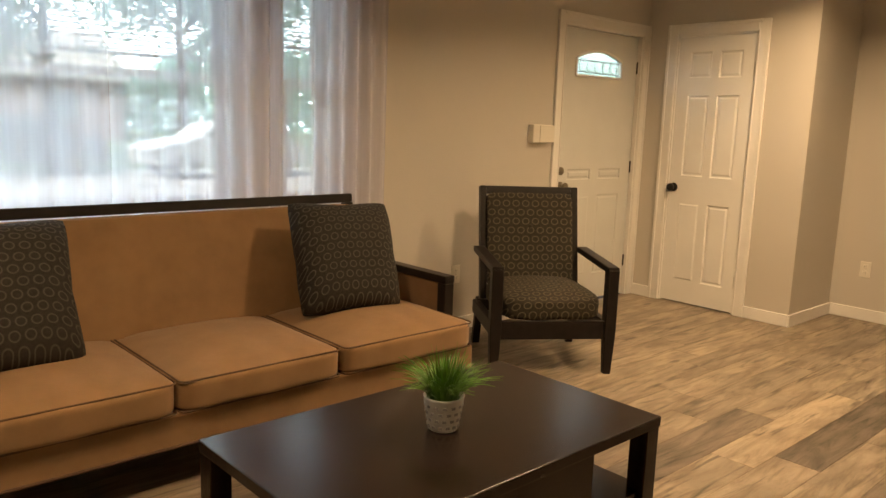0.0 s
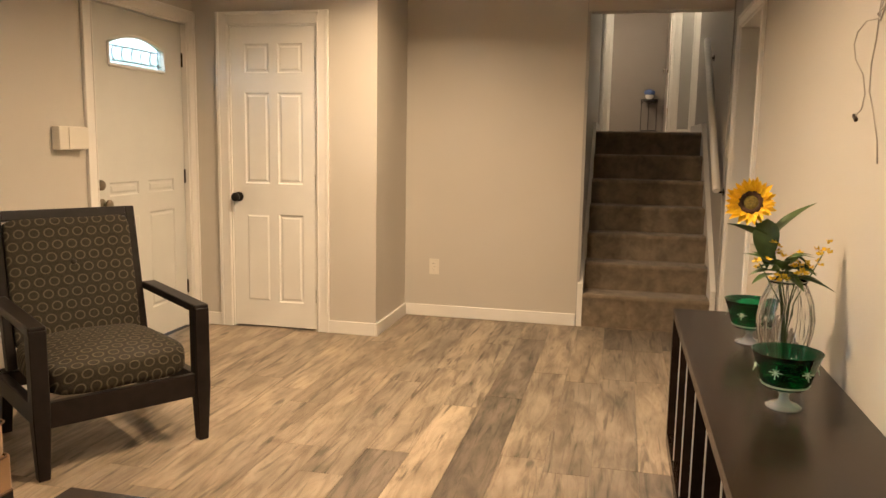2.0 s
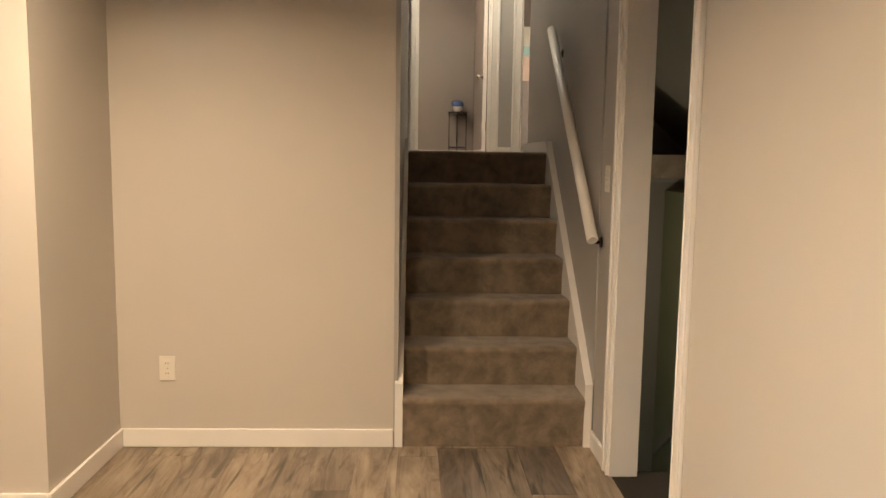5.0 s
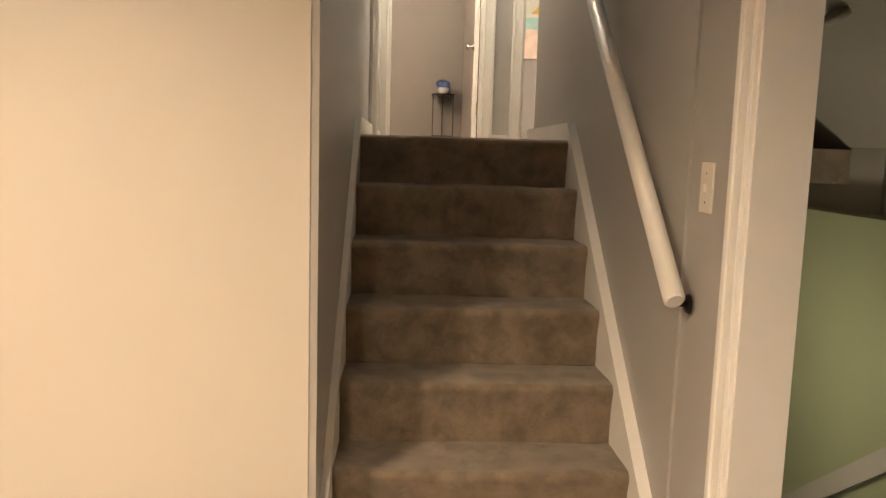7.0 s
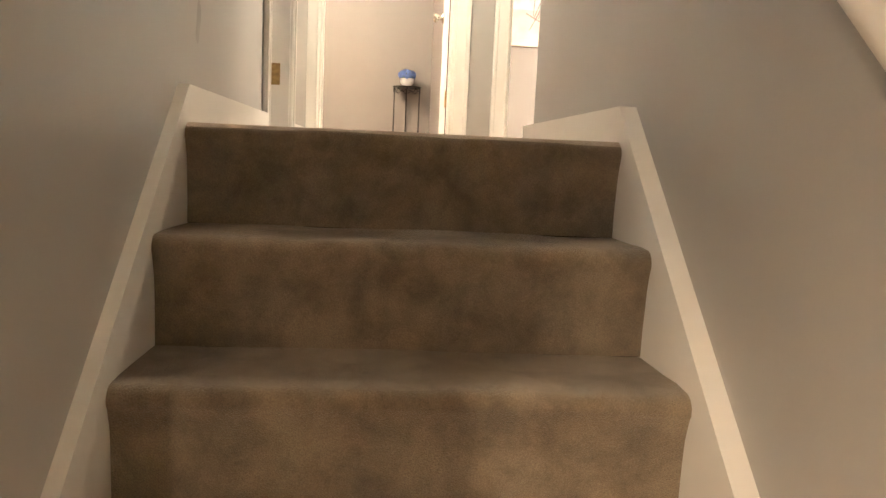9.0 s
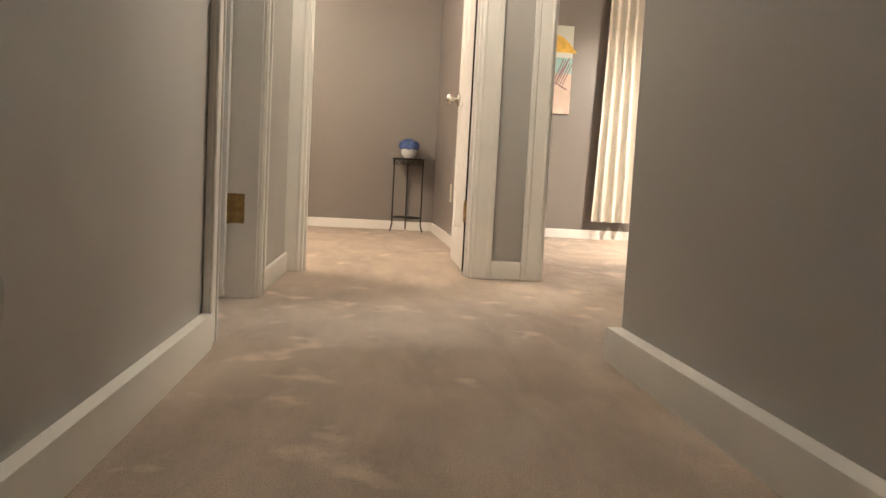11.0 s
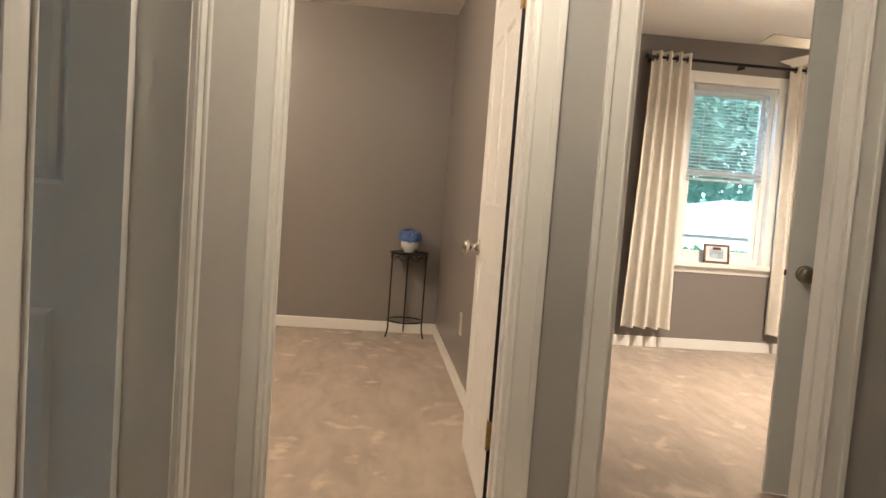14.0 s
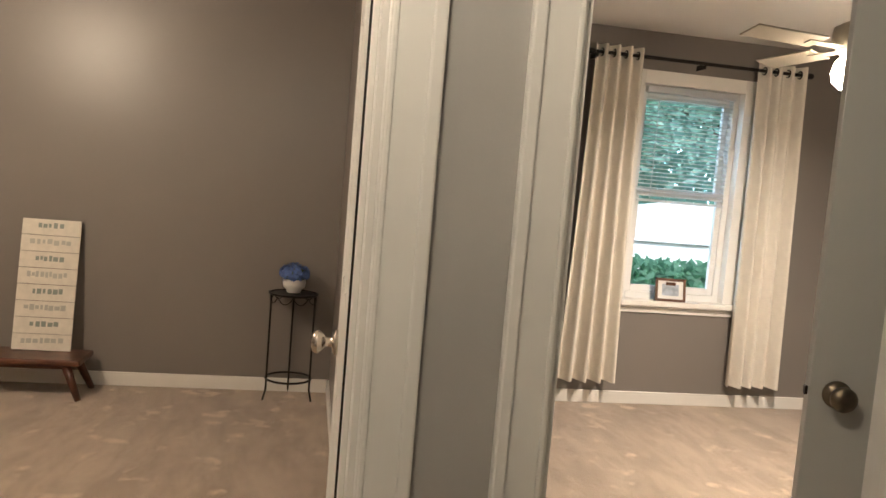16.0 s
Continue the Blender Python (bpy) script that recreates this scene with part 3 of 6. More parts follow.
def sash_window(name, at, w, h, label, slat_h, casing=True, sill=True):
    """A double-hung window; local x across, y outwards from the room face, z up from the opening's bottom."""
    wdw = thing(name, at, label, "window", kind="structure")
    f = bmesh.new()
    for a in ((0, 0.04, 0, h), (w - 0.04, w, 0, h), (0.04, w - 0.04, 0, 0.045), (0.04, w - 0.04, h - 0.04, h)):
        box(a[0], a[1], 0.05, 0.13, a[2], a[3], 0.003, bm=f)
    part("window_frame", f, VINYL, wdw)
    mid = h * 0.505
    for z0, z1, y0 in ((0.045, mid + 0.02, 0.06), (mid - 0.02, h - 0.04, 0.095)):
        s = bmesh.new()
        for a in ((0.04, 0.075, z0, z1), (w - 0.075, w - 0.04, z0, z1), (0.075, w - 0.075, z0, z0 + 0.042), (0.075, w - 0.075, z1 - 0.04, z1)):
            box(a[0], a[1], y0, y0 + 0.03, a[2], a[3], 0.003, bm=s)
        sash = part("sash", s, VINYL, wdw)
        p = part("pane", box(0.075, w - 0.075, y0 + 0.012, y0 + 0.016, z0 + 0.042, z1 - 0.04), PANE, sash)
        p.visible_shadow = False
    if casing:
        c = bmesh.new()
        for a in ((-0.075, 0.005, 0.004, h + 0.075), (w - 0.005, w + 0.075, 0.004, h + 0.075), (0.005, w - 0.005, h - 0.005, h + 0.075)):
            box(a[0], a[1], -0.016, 0.05, a[2], a[3], 0.003, bm=c)
        part("casing", c, TRIM, wdw)
    if sill:
        part("window_sill", box(-0.09, w + 0.09, -0.055, 0.06, -0.03, 0.004, 0.006), TRIM, wdw)
        part("apron", box(-0.07, w + 0.07, -0.014, 0.0, -0.075, -0.03, 0.003), TRIM, wdw)
    b = bmesh.new()
    k = 0
    z = h - 0.075
    while z > h - slat_h:
        sl = box(0.045, w - 0.045, -0.012, 0.012, -0.0007, 0.0007)
        join(b, sl, pose(0, 0.03, z, 17))
        z -= 0.0235
        k += 1
    part("blind_slats", b, BLIND, wdw, "white mini blind slats")
    part("blind_headrail", box(0.042, w - 0.042, 0.012, 0.048, h - 0.05, h - 0.012, 0.002), BLIND, wdw)
    part("blind_bottom_rail", box(0.045, w - 0.045, 0.018, 0.042, h - slat_h - 0.02, h - slat_h - 0.004, 0.002), BLIND, wdw)
    part("blind_cord", tube([(0.12, 0.014, h - 0.05), (0.121, 0.012, h - slat_h * 0.6), (0.12, 0.014, h - slat_h - 0.02)], 0.0022, 6), BLIND, wdw)
    return wdw


sash_window("window_1", pose(XE, V1, VZ0, 0, 0, -90), V1 - V0, VZ1 - VZ0, "white double-hung bedroom window with a raised blind", 0.68)
sash_window("window_2", pose(WX0, YW, WZ0), 1.46, WZ1 - WZ0, "wide white living room window with mini blind", 0.55, casing=False, sill=False)
sash_window("window_3", pose(2.01, YW, WZ0), WX1 - 2.01, WZ1 - WZ0, "narrow white living room window with mini blind", 0.45, casing=False, sill=False)
solid("window_mullion", WX0 + 1.46, 2.01, YW - 0.01, YW + 0.14, WZ0, WZ1, TRIM, "white post between two windows", "window post", 0.003)
solid("window_stool", WX0 - 0.08, WX1 + 0.08, YW - 0.06, YW + 0.05, WZ0 - 0.03, WZ0 - 0.001, TRIM, "white window stool", "window sill", 0.005)
# ---- fabrics and small materials ----


def ring_fabric(name, base, ring, pitch):
    """Woven cloth with rows of rings, every other row set off by half a step."""
    m = material(name, base, 0.9, vary=0.18, scale=90, bump=0.25, bump_scale=500, spec=0.2)
    b, nt = principled(m)
    tc = nt.nodes["Texture Coordinate"]
    ramp = nt.nodes["Color Ramp"]

    def op(kind, a, c=None):
        n = nt.nodes.new("ShaderNodeMath")
        n.operation = kind
        for i, v in enumerate((a, c)):
            if v is None:
                continue
            if isinstance(v, (int, float)):
                n.inputs[i].default_value = v
            else:
                nt.links.new(v, n.inputs[i])
        return n.outputs[0]

    sep = nt.nodes.new("ShaderNodeSeparateXYZ")
    nt.links.new(tc.outputs["Object"], sep.inputs[0])
    v = op("DIVIDE", op("ADD", sep.outputs["Y"], sep.outputs["Z"]), pitch * 0.9)
    row = op("FLOOR", v)
    u = op("ADD", op("DIVIDE", sep.outputs["X"], pitch), op("MULTIPLY", op("MODULO", row, 2.0), 0.5))
    fu, fv = op("SUBTRACT", op("FRACT", u), 0.5), op("SUBTRACT", op("FRACT", v), 0.5)
    d = op("SQRT", op("ADD", op("MULTIPLY", fu, fu), op("MULTIPLY", fv, fv)))
    band = op("SUBTRACT", 1.0, op("MULTIPLY", op("ABSOLUTE", op("SUBTRACT", d, 0.33)), 11.0))
    band = op("MINIMUM", op("MAXIMUM", band, 0.0), 1.0)
    mix = nt.nodes.new("ShaderNodeMixRGB")
    nt.links.new(band, mix.inputs["Fac"])
    nt.links.new(ramp.outputs["Color"], mix.inputs["Color1"])
    mix.inputs["Color2"].default_value = (*ring, 1)
    nt.links.new(mix.outputs["Color"], b.inputs["Base Color"])
    raised = nt.nodes.new("ShaderNodeBump")
    raised.inputs["Strength"].default_value, raised.inputs["Distance"].default_value = 0.6, 0.004
    nt.links.new(band, raised.inputs["Height"])
    nt.links.new(nt.nodes["Bump"].outputs["Normal"], raised.inputs["Normal"])
    nt.links.new(raised.outputs["Normal"], b.inputs["Normal"])
    return m


CHAIR_CLOTH = ring_fabric("ring_patterned_chair_cloth", (0.038, 0.033, 0.025), (0.12, 0.10, 0.07), 0.060)
PILLOW_CLOTH = ring_fabric("ring_patterned_pillow_cloth", (0.030, 0.027, 0.024), (0.085, 0.078, 0.066), 0.050)
TAN_CLOTH = material("tan_sofa_cloth", (0.26, 0.155, 0.08), 0.88, vary=0.10, scale=9, bump=0.3, bump_scale=450, spec=0.2, Sheen_Weight=0.15)
PIPING = material("brown_piping", (0.10, 0.055, 0.03), 0.85, vary=0.1, scale=40)
WHITE_POT = material("white_ceramic", (0.72, 0.71, 0.68), 0.3, vary=0.03)
POT_DARK = material("grey_pot_print", (0.28, 0.28, 0.28), 0.5)
GRASS = material("plastic_grass", (0.10, 0.24, 0.03), 0.45, vary=0.35, scale=25)
LEAF = material("green_leaf", (0.055, 0.10, 0.022), 0.45, vary=0.35, scale=22)
PETAL = material("sunflower_petal", (0.95, 0.52, 0.015), 0.5, vary=0.28, scale=30)
SEEDS = material("sunflower_disc", (0.06, 0.028, 0.012), 0.9, vary=0.5, scale=160, bump=1.0, bump_scale=300)
SEED_CORE = material("sunflower_core", (0.16, 0.12, 0.02), 0.9, vary=0.4, scale=150, bump=1.0, bump_scale=300)
YELLOW = material("yellow_blossom", (0.75, 0.50, 0.03), 0.6, vary=0.25, scale=60)
BLUE = material("blue_hydrangea", (0.10, 0.17, 0.42), 0.7, vary=0.4, scale=50)
STAR = material("frosted_cut", (0.40, 0.52, 0.44), 0.6, vary=0.05)
WIRE = material("grey_cable", (0.42, 0.39, 0.34), 0.5, vary=0.1)


def glass_material(name, colour, rough=0.02):
    m = bpy.data.materials.new(name)
    m.use_nodes = True
    b = m.node_tree.nodes["Principled BSDF"]
    b.inputs["Base Color"].default_value = (*colour, 1)
    b.inputs["Transmission Weight"].default_value, b.inputs["Roughness"].default_value, b.inputs["IOR"].default_value = 1.0, rough, 1.45
    return m


CLEAR = glass_material("clear_glass", (0.96, 0.97, 0.96))
GREEN_GLASS = glass_material("green_cut_glass", (0.02, 0.45, 0.20), 0.05)
FOOT_GLASS = glass_material("thick_clear_glass", (0.93, 0.94, 0.92), 0.08)
FOOT_GLASS.node_tree.nodes["Principled BSDF"].inputs["Transmission Weight"].default_value = 0.72


def cushion(w, d, h, crown=0.03, edge=0.03, n=12, k=5.0):
    """A rounded, crowned cushion: centred in x and y, resting on z = 0."""
    bm = bmesh.new()
    bmesh.ops.create_cube(bm, size=2)
    bmesh.ops.subdivide_edges(bm, edges=bm.edges[:], cuts=n, use_grid_fill=True)
    for v in bm.verts:
        x, y, z = v.co
        q = (abs(x) ** k + abs(y) ** k + abs(z) ** k) ** (1 / k)
        f = 1 / q if q > 1 else 1
        rx, ry, rz = x * f, y * f, z * f
        bl = edge / max(edge, 0.03)
        x2, y2, z2 = x + (rx - x) * bl, y + (ry - y) * bl, z + (rz - z) * bl
        v.co = (x2 * w / 2, y2 * d / 2, (z2 + 1) / 2 * h + (1 - x * x) * (1 - y * y) * crown * (1 if z > 0 else 0))
        v.co += Vector((0, 0, 0.004 * noise.noise((x * 2 + w * 9, y * 2, z))))
    return bm


def loop_pipe(w, d, z, r=0.006, crown=0.0, inset=0.012, corner=0.05):
    pts = []
    for cx, cy, a0 in ((1, 1, 0), (-1, 1, 90), (-1, -1, 180), (1, -1, 270)):
        for a in (0, 30, 60, 90):
            t = radians(a0 + a)
            pts.append((cx * (w / 2 - inset - corner) + corner * math.cos(t), cy * (d / 2 - inset - corner) + corner * math.sin(t), z))
    pts.append(pts[0])
    return tube(pts, r, 6)


# ---- sofa ----
sofa = thing("sofa", pose(1.345, 2.93, 0), "long tan upholstered sofa with black wooden frame and three seat cushions", "sofa")
SW = 2.33
part("apron", box(-SW / 2 + 0.05, SW / 2 - 0.05, -0.40, 0.36, 0.17, 0.30, 0.012), TAN_CLOTH, sofa)
part("apron_piping", tube([(-SW / 2 + 0.06, -0.402, 0.178), (0, -0.403, 0.178), (SW / 2 - 0.06, -0.402, 0.178)], 0.006, 6), PIPING, sofa)
bb = cushion(2.08, 0.12, 0.52, 0, 0.03, k=18)
part("backrest", bb, TAN_CLOTH, sofa, at=pose(-0.085, 0.285, 0.395, -9))
part("back_rail", box(-1.135, 0.965, -0.025, 0.02, 0, 0.045, 0.005), BLACK_WOOD, sofa, at=pose(-0.035, 0.372, 0.915, -9))
for sx in (-1.16, 0.925):
    part("back_post", box(sx, sx + 0.05, -0.02, 0.025, -0.60, 0.0, 0.005), BLACK_WOOD, sofa, at=pose(-0.035 if sx < 0 else -0.035, 0.376, 0.915, -9))
for sx in (-1, 1):
    cx = sx * (SW / 2 - 0.03)
    part("arm_rail", box(cx - 0.032, cx + 0.032, -0.20, 0.33, 0.555, 0.595, 0.006), BLACK_WOOD, sofa)
    part("arm_post", box(cx - 0.03, cx + 0.03, -0.198, -0.14, 0.17, 0.555, 0.005), BLACK_WOOD, sofa)
    part("arm_panel", box(cx - 0.022, cx + 0.022, -0.14, 0.30, 0.25, 0.555, 0.008), TAN_CLOTH, sofa)
    for sy in (-0.37, 0.31):
        part("leg", box(cx - 0.03 - (0.05 if sx > 0 else -0.05), cx + 0.03 - (0.05 if sx > 0 else -0.05), sy - 0.03, sy + 0.03, 0, 0.17, 0.004), BLACK_WOOD, sofa)
for k, (cx, w) in enumerate(((-0.705, 0.735), (0.0, 0.705), (0.7225, 0.755))):
    c = part("seat_cushion", cushion(w - 0.004, 0.72, 0.125, 0.058, 0.03, k=10.0), TAN_CLOTH, sofa, at=pose(cx, -0.075, 0.298), smooth=True)
    part("piping", loop_pipe(w - 0.004, 0.72, 0.118, 0.0038, inset=0.013, corner=0.024), PIPING, c)
    part("piping", loop_pipe(w - 0.004, 0.72, 0.007, 0.0038, inset=0.013, corner=0.024), PIPING, c)


def pillow(at, size, label):
    bm = bmesh.new()
    n = 22
    for side in (1, -1):
        g = []
        for i in range(n + 1):
            row = []
            for j in range(n + 1):
                u, v = 2 * i / n - 1, 2 * j / n - 1
                th = 0.105 * max(0, (1 - u ** 4)) ** 0.6 * max(0, (1 - v ** 4)) ** 0.6
                pinch = 1 - 0.07 * (1 - abs(u * v)) * (abs(u) ** 4 + abs(v) ** 4) - 0.05 * abs(u * v) ** 8
                row.append(bm.verts.new((u * size / 2 * pinch, side * th + 0.004 * noise.noise((u * 3, v * 3, side)), v * size / 2 * pinch)))
            g.append(row)
        for i in range(n):
            for j in range(n):
                q = (g[i][j], g[i + 1][j], g[i + 1][j + 1], g[i][j + 1])
                bm.faces.new(q if side < 0 else q[::-1])
    bmesh.ops.remove_doubles(bm, verts=bm.verts[:], dist=0.0006)
    ob = part("throw_pillow", bm, PILLOW_CLOTH, at=at, smooth=True)
    return tagged(ob, label, "pillow", "pillows on the sofa")


pillow(pose(2.01, 2.955, 0.70, -22, 2, -6), 0.545, "dark ring-patterned square pillow leaning on the sofa back beside the arm")
pillow(pose(0.53, 2.93, 0.695, -22, 1, 2), 0.56, "dark ring-patterned square pillow leaning on the tan sofa back")

# ---- armchair ----
chair = thing("armchair", pose(3.285, 2.83, 0, 0, 0, -34), "black wooden armchair with dark ring-patterned upholstery", "armchair")
CW, CD = 0.70, 0.64


def leg_taper(x, y, top, w0, w1):
    bm = bmesh.new()
    a = [bm.verts.new((x + sx * w1 / 2, y + sy * w1 / 2, 0)) for sx, sy in ((-1, -1), (1, -1), (1, 1), (-1, 1))]
    b = [bm.verts.new((x + sx * w0 / 2, y + sy * w0 / 2, 0.24)) for sx, sy in ((-1, -1), (1, -1), (1, 1), (-1, 1))]
    c = [bm.verts.new((x + sx * w0 / 2, y + sy * w0 / 2, top)) for sx, sy in ((-1, -1), (1, -1), (1, 1), (-1, 1))]
    bm.faces.new(a[::-1])
    bm.faces.new(c)
    for p, q in ((a, b), (b, c)):
        for k in range(4):
            bm.faces.new((p[k], p[(k + 1) % 4], q[(k + 1) % 4], q[k]))
    bmesh.ops.bevel(bm, geom=bm.edges[:], offset=0.003, segments=1, affect="EDGES")
    return bm


for sx in (-1, 1):
    part("front_leg", leg_taper(sx * (CW / 2 - 0.03), -CD / 2 + 0.03, 0.585, 0.062, 0.042), BLACK_WOOD, chair)
    bm = bmesh.new()
    tube([(sx * (CW / 2 - 0.05), 0.34, 0.0), (sx * (CW / 2 - 0.05), 0.25, 0.30)], 0.03, 4, bm)
    part("back_leg", bm, BLACK_WOOD, chair)
    arm = box(-0.032, 0.032, 0, 0.56, 0, 0.035, 0.006)
    part("arm", arm, BLACK_WOOD, chair, at=pose(sx * (CW / 2 - 0.03), -CD / 2 + 0.005, 0.565, 2.5))
    part("side_rail", box(sx * (CW / 2 - 0.03) - 0.02, sx * (CW / 2 - 0.03) + 0.02, -CD / 2 + 0.06, 0.27, 0.21, 0.29, 0.004), BLACK_WOOD, chair)
part("front_rail", box(-CW / 2 + 0.06, CW / 2 - 0.06, -CD / 2 + 0.012, -CD / 2 + 0.045, 0.20, 0.30, 0.004), BLACK_WOOD, chair)
part("back_stretcher", box(-CW / 2 + 0.06, CW / 2 - 0.06, 0.25, 0.28, 0.22, 0.29, 0.004), BLACK_WOOD, chair)
part("seat_cushion", cushion(0.575, 0.58, 0.15, 0.035, 0.03), CHAIR_CLOTH, chair, at=pose(0, -0.025, 0.292), smooth=True)
tilt = pose(0, 0.235, 0.30, -12)
bf = bmesh.new()
for a in ((-0.305, -0.265, 0.0, 0.685), (0.265, 0.305, 0.0, 0.685), (-0.265, 0.265, 0.64, 0.685), (-0.265, 0.265, 0.02, 0.08)):
    box(a[0], a[1], -0.025, 0.03, a[2], a[3], 0.004, bm=bf)
part("back_frame", bf, BLACK_WOOD, chair, at=tilt)
bk = cushion(0.532, 0.075, 0.562, 0, 0.03, k=16)
part("backrest", bk, CHAIR_CLOTH, chair, at=tilt @ pose(0, -0.012, 0.08), smooth=True)
part("tuft_button", lathe([(0, 0), (0.013, 0.002), (0.010, 0.008), (0, 0.010)], 14), CHAIR_CLOTH, chair, at=tilt @ pose(0, -0.048, 0.44, 90), smooth=True)

# ---- coffee table ----
TX0, TX1, TY0, TY1 = 0.815, 2.03, 1.245, 1.955
table = thing("coffee_table", pose((TX0 + TX1) / 2, (TY0 + TY1) / 2, 0), "dark espresso coffee table with lower shelf and drawers", "coffee table")
hw, hd = (TX1 - TX0) / 2, (TY1 - TY0) / 2
part("tabletop", box(-hw, hw, -hd, hd, 0.415, 0.45, 0.003), ESPRESSO, table)
for sx in (-1, 1):
    for sy in (-1, 1):
        part("leg", box(sx * (hw - 0.035) - 0.032, sx * (hw - 0.035) + 0.032, sy * (hd - 0.035) - 0.032, sy * (hd - 0.035) + 0.032, 0, 0.415, 0.003), ESPRESSO, table)
part("shelf", box(-hw + 0.02, hw - 0.02, -hd + 0.02, hd - 0.02, 0.185, 0.21, 0.002), ESPRESSO, table)
part("drawer_box", box(-0.30, 0.30, -hd + 0.03, hd - 0.03, 0.21, 0.415, 0.002), ESPRESSO, table)
for sy in (-1, 1):
    dr = part("drawer_front", box(-0.295, 0.295, sy * (hd - 0.03) - 0.008, sy * (hd - 0.03) + 0.008, 0.218, 0.408, 0.003), ESPRESSO, table)
    part("pull", tube([(-0.03, sy * (hd - 0.018), 0.315), (-0.03, sy * (hd - 0.002), 0.315), (0.03, sy * (hd - 0.002), 0.315), (0.03, sy * (hd - 0.018), 0.315)], 0.006, 8), NICKEL, dr)

# grass in a white pot
pot = thing("potted_grass", pose(1.415, 1.60, 0.45), "artificial green grass in a small printed white pot", "potted plant")
part("pot", lathe([(0, 0), (0.042, 0), (0.045, 0.004), (0.060, 0.098), (0.062, 0.103), (0.056, 0.103), (0.052, 0.085), (0, 0.085)], 36), WHITE_POT, pot, smooth=True)
pr = bmesh.new()
for ring in range(4):
    for k in range(14):
        a = 2 * math.pi * (k + 0.5 * (ring % 2)) / 14
        z = 0.016 + 0.021 * ring
        r = 0.0462 + (z - 0.004) * 0.16
        join(pr, box(-0.006, 0.006, -0.0006, 0.0008, -0.004, 0.004), Matrix.Rotation(a, 4, "Z") @ pose(0, r, z))
part("pot_print", pr, POT_DARK, pot, "grey printed marks")
gb = bmesh.new()
rnd = random.Random(4)
for k in range(330):
    a, lean = rnd.uniform(0, 2 * math.pi), rnd.uniform(0.05, 1.0) ** 0.8
    ln = rnd.uniform(0.09, 0.165)
    r0 = rnd.uniform(0, 0.045)
    pts = []
    for i in range(6):
        u = i / 5
        out = r0 + ln * lean * 0.95 * u ** 1.5
        pts.append(Vector((math.cos(a) * out, math.sin(a) * out, 0.08 + ln * (u * (1.15 - 0.62 * lean * u)))))
    sd = Vector((-math.sin(a), math.cos(a), 0))
    prev = None
    for i, p in enumerate(pts):
        w = 0.0032 * (1 - (i / 5) ** 2) + 0.0002
        cur = (gb.verts.new(p - sd * w), gb.verts.new(p + Vector((0, 0, 0.0012)), ), gb.verts.new(p + sd * w))
        if prev:
            gb.faces.new((prev[0], prev[1], cur[1], cur[0]))
            gb.faces.new((prev[1], prev[2], cur[2], cur[1]))
        prev = cur
tagged(part("grass", gb, GRASS, pot), kind="stuff")

# ---- low media stand with bowls and flowers ----
VX0, VX1, VY0, VY1, VH = 1.95, 3.90, 0.018, 0.432, 0.605
tv = thing("media_stand", pose((VX0 + VX1) / 2, (VY0 + VY1) / 2, 0), "long low espresso media stand with open cubbies", "media stand")
hw, hd = (VX1 - VX0) / 2, (VY1 - VY0) / 2
part("top", box(-hw, hw, -hd, hd, VH - 0.038, VH, 0.002), ESPRESSO, tv)
part("bottom", box(-hw, hw, -hd, hd, 0.0, 0.05, 0.002), ESPRESSO, tv)
part("back_panel", box(-hw + 0.005, hw - 0.005, -hd, -hd + 0.008, 0.05, VH - 0.038), ESPRESSO, tv)
for sx in (-1, 1):
    part("end_panel", box(sx * hw - 0.019 - 0.019 * sx, sx * hw + 0.019 - 0.019 * sx, -hd + 0.008, hd, 0.05, VH - 0.038, 0.001), ESPRESSO, tv)
for k in range(1, 6):
    x = -hw + 2 * hw * k / 6
    dv = part("divider", box(x - 0.011, x + 0.011, -hd + 0.008, hd - 0.012, 0.05, VH - 0.038, 0.001), ESPRESSO, tv)
    # thin pale strip down the divider's front
    part("edge_strip", box(x - 0.0045, x + 0.0045, hd - 0.012, hd - 0.009, 0.05, VH - 0.038), CARCASS, dv, "pale front edge of the divider")


def bowl(x, y, label):
    o = thing("footed_bowl", pose(x, y, VH), label, "glass bowl", "green bowls on the stand")
    prof = [(0, 0.052), (0.03, 0.050), (0.052, 0.056), (0.064, 0.075), (0.076, 0.115), (0.090, 0.155), (0.0915, 0.157), (0.088, 0.156), (0.073, 0.115), (0.060, 0.078), (0.048, 0.064), (0, 0.060)]
    part("cup", lathe(prof, 48), GREEN_GLASS, o, smooth=True)
    part("foot", lathe([(0, 0), (0.046, 0), (0.047, 0.004), (0.035, 0.011), (0.016, 0.018), (0.012, 0.032), (0.018, 0.046), (0.03, 0.0495), (0, 0.0498)], 40), FOOT_GLASS, o, smooth=True)
    for k in range(6):
        m = Matrix.Rotation(2 * math.pi * k / 6, 4, "Z") @ pose(0, -0.0785, 0.112, -19)
        st = bmesh.new()
        for arm in range(4):
            ln = 0.018 if arm % 2 == 0 else 0.012
            join(st, box(-ln, ln, -0.0006, 0.0006, -0.0009, 0.0009), pose(0, 0, 0, 0, 45 * arm, 0))
        part("cut_star", st, STAR, o, "frosted star cut", at=m)
    part("cut_line", lathe([(0.0605, 0.064), (0.0622, 0.066), (0.0630, 0.0695), (0.0610, 0.067)], 48), STAR, o)
    return o


bowl(3.375, 0.205, "green cut-glass footed bowl near the end of the dark stand")
bowl(2.665, 0.222, "green cut-glass footed bowl in front of the flower vase")

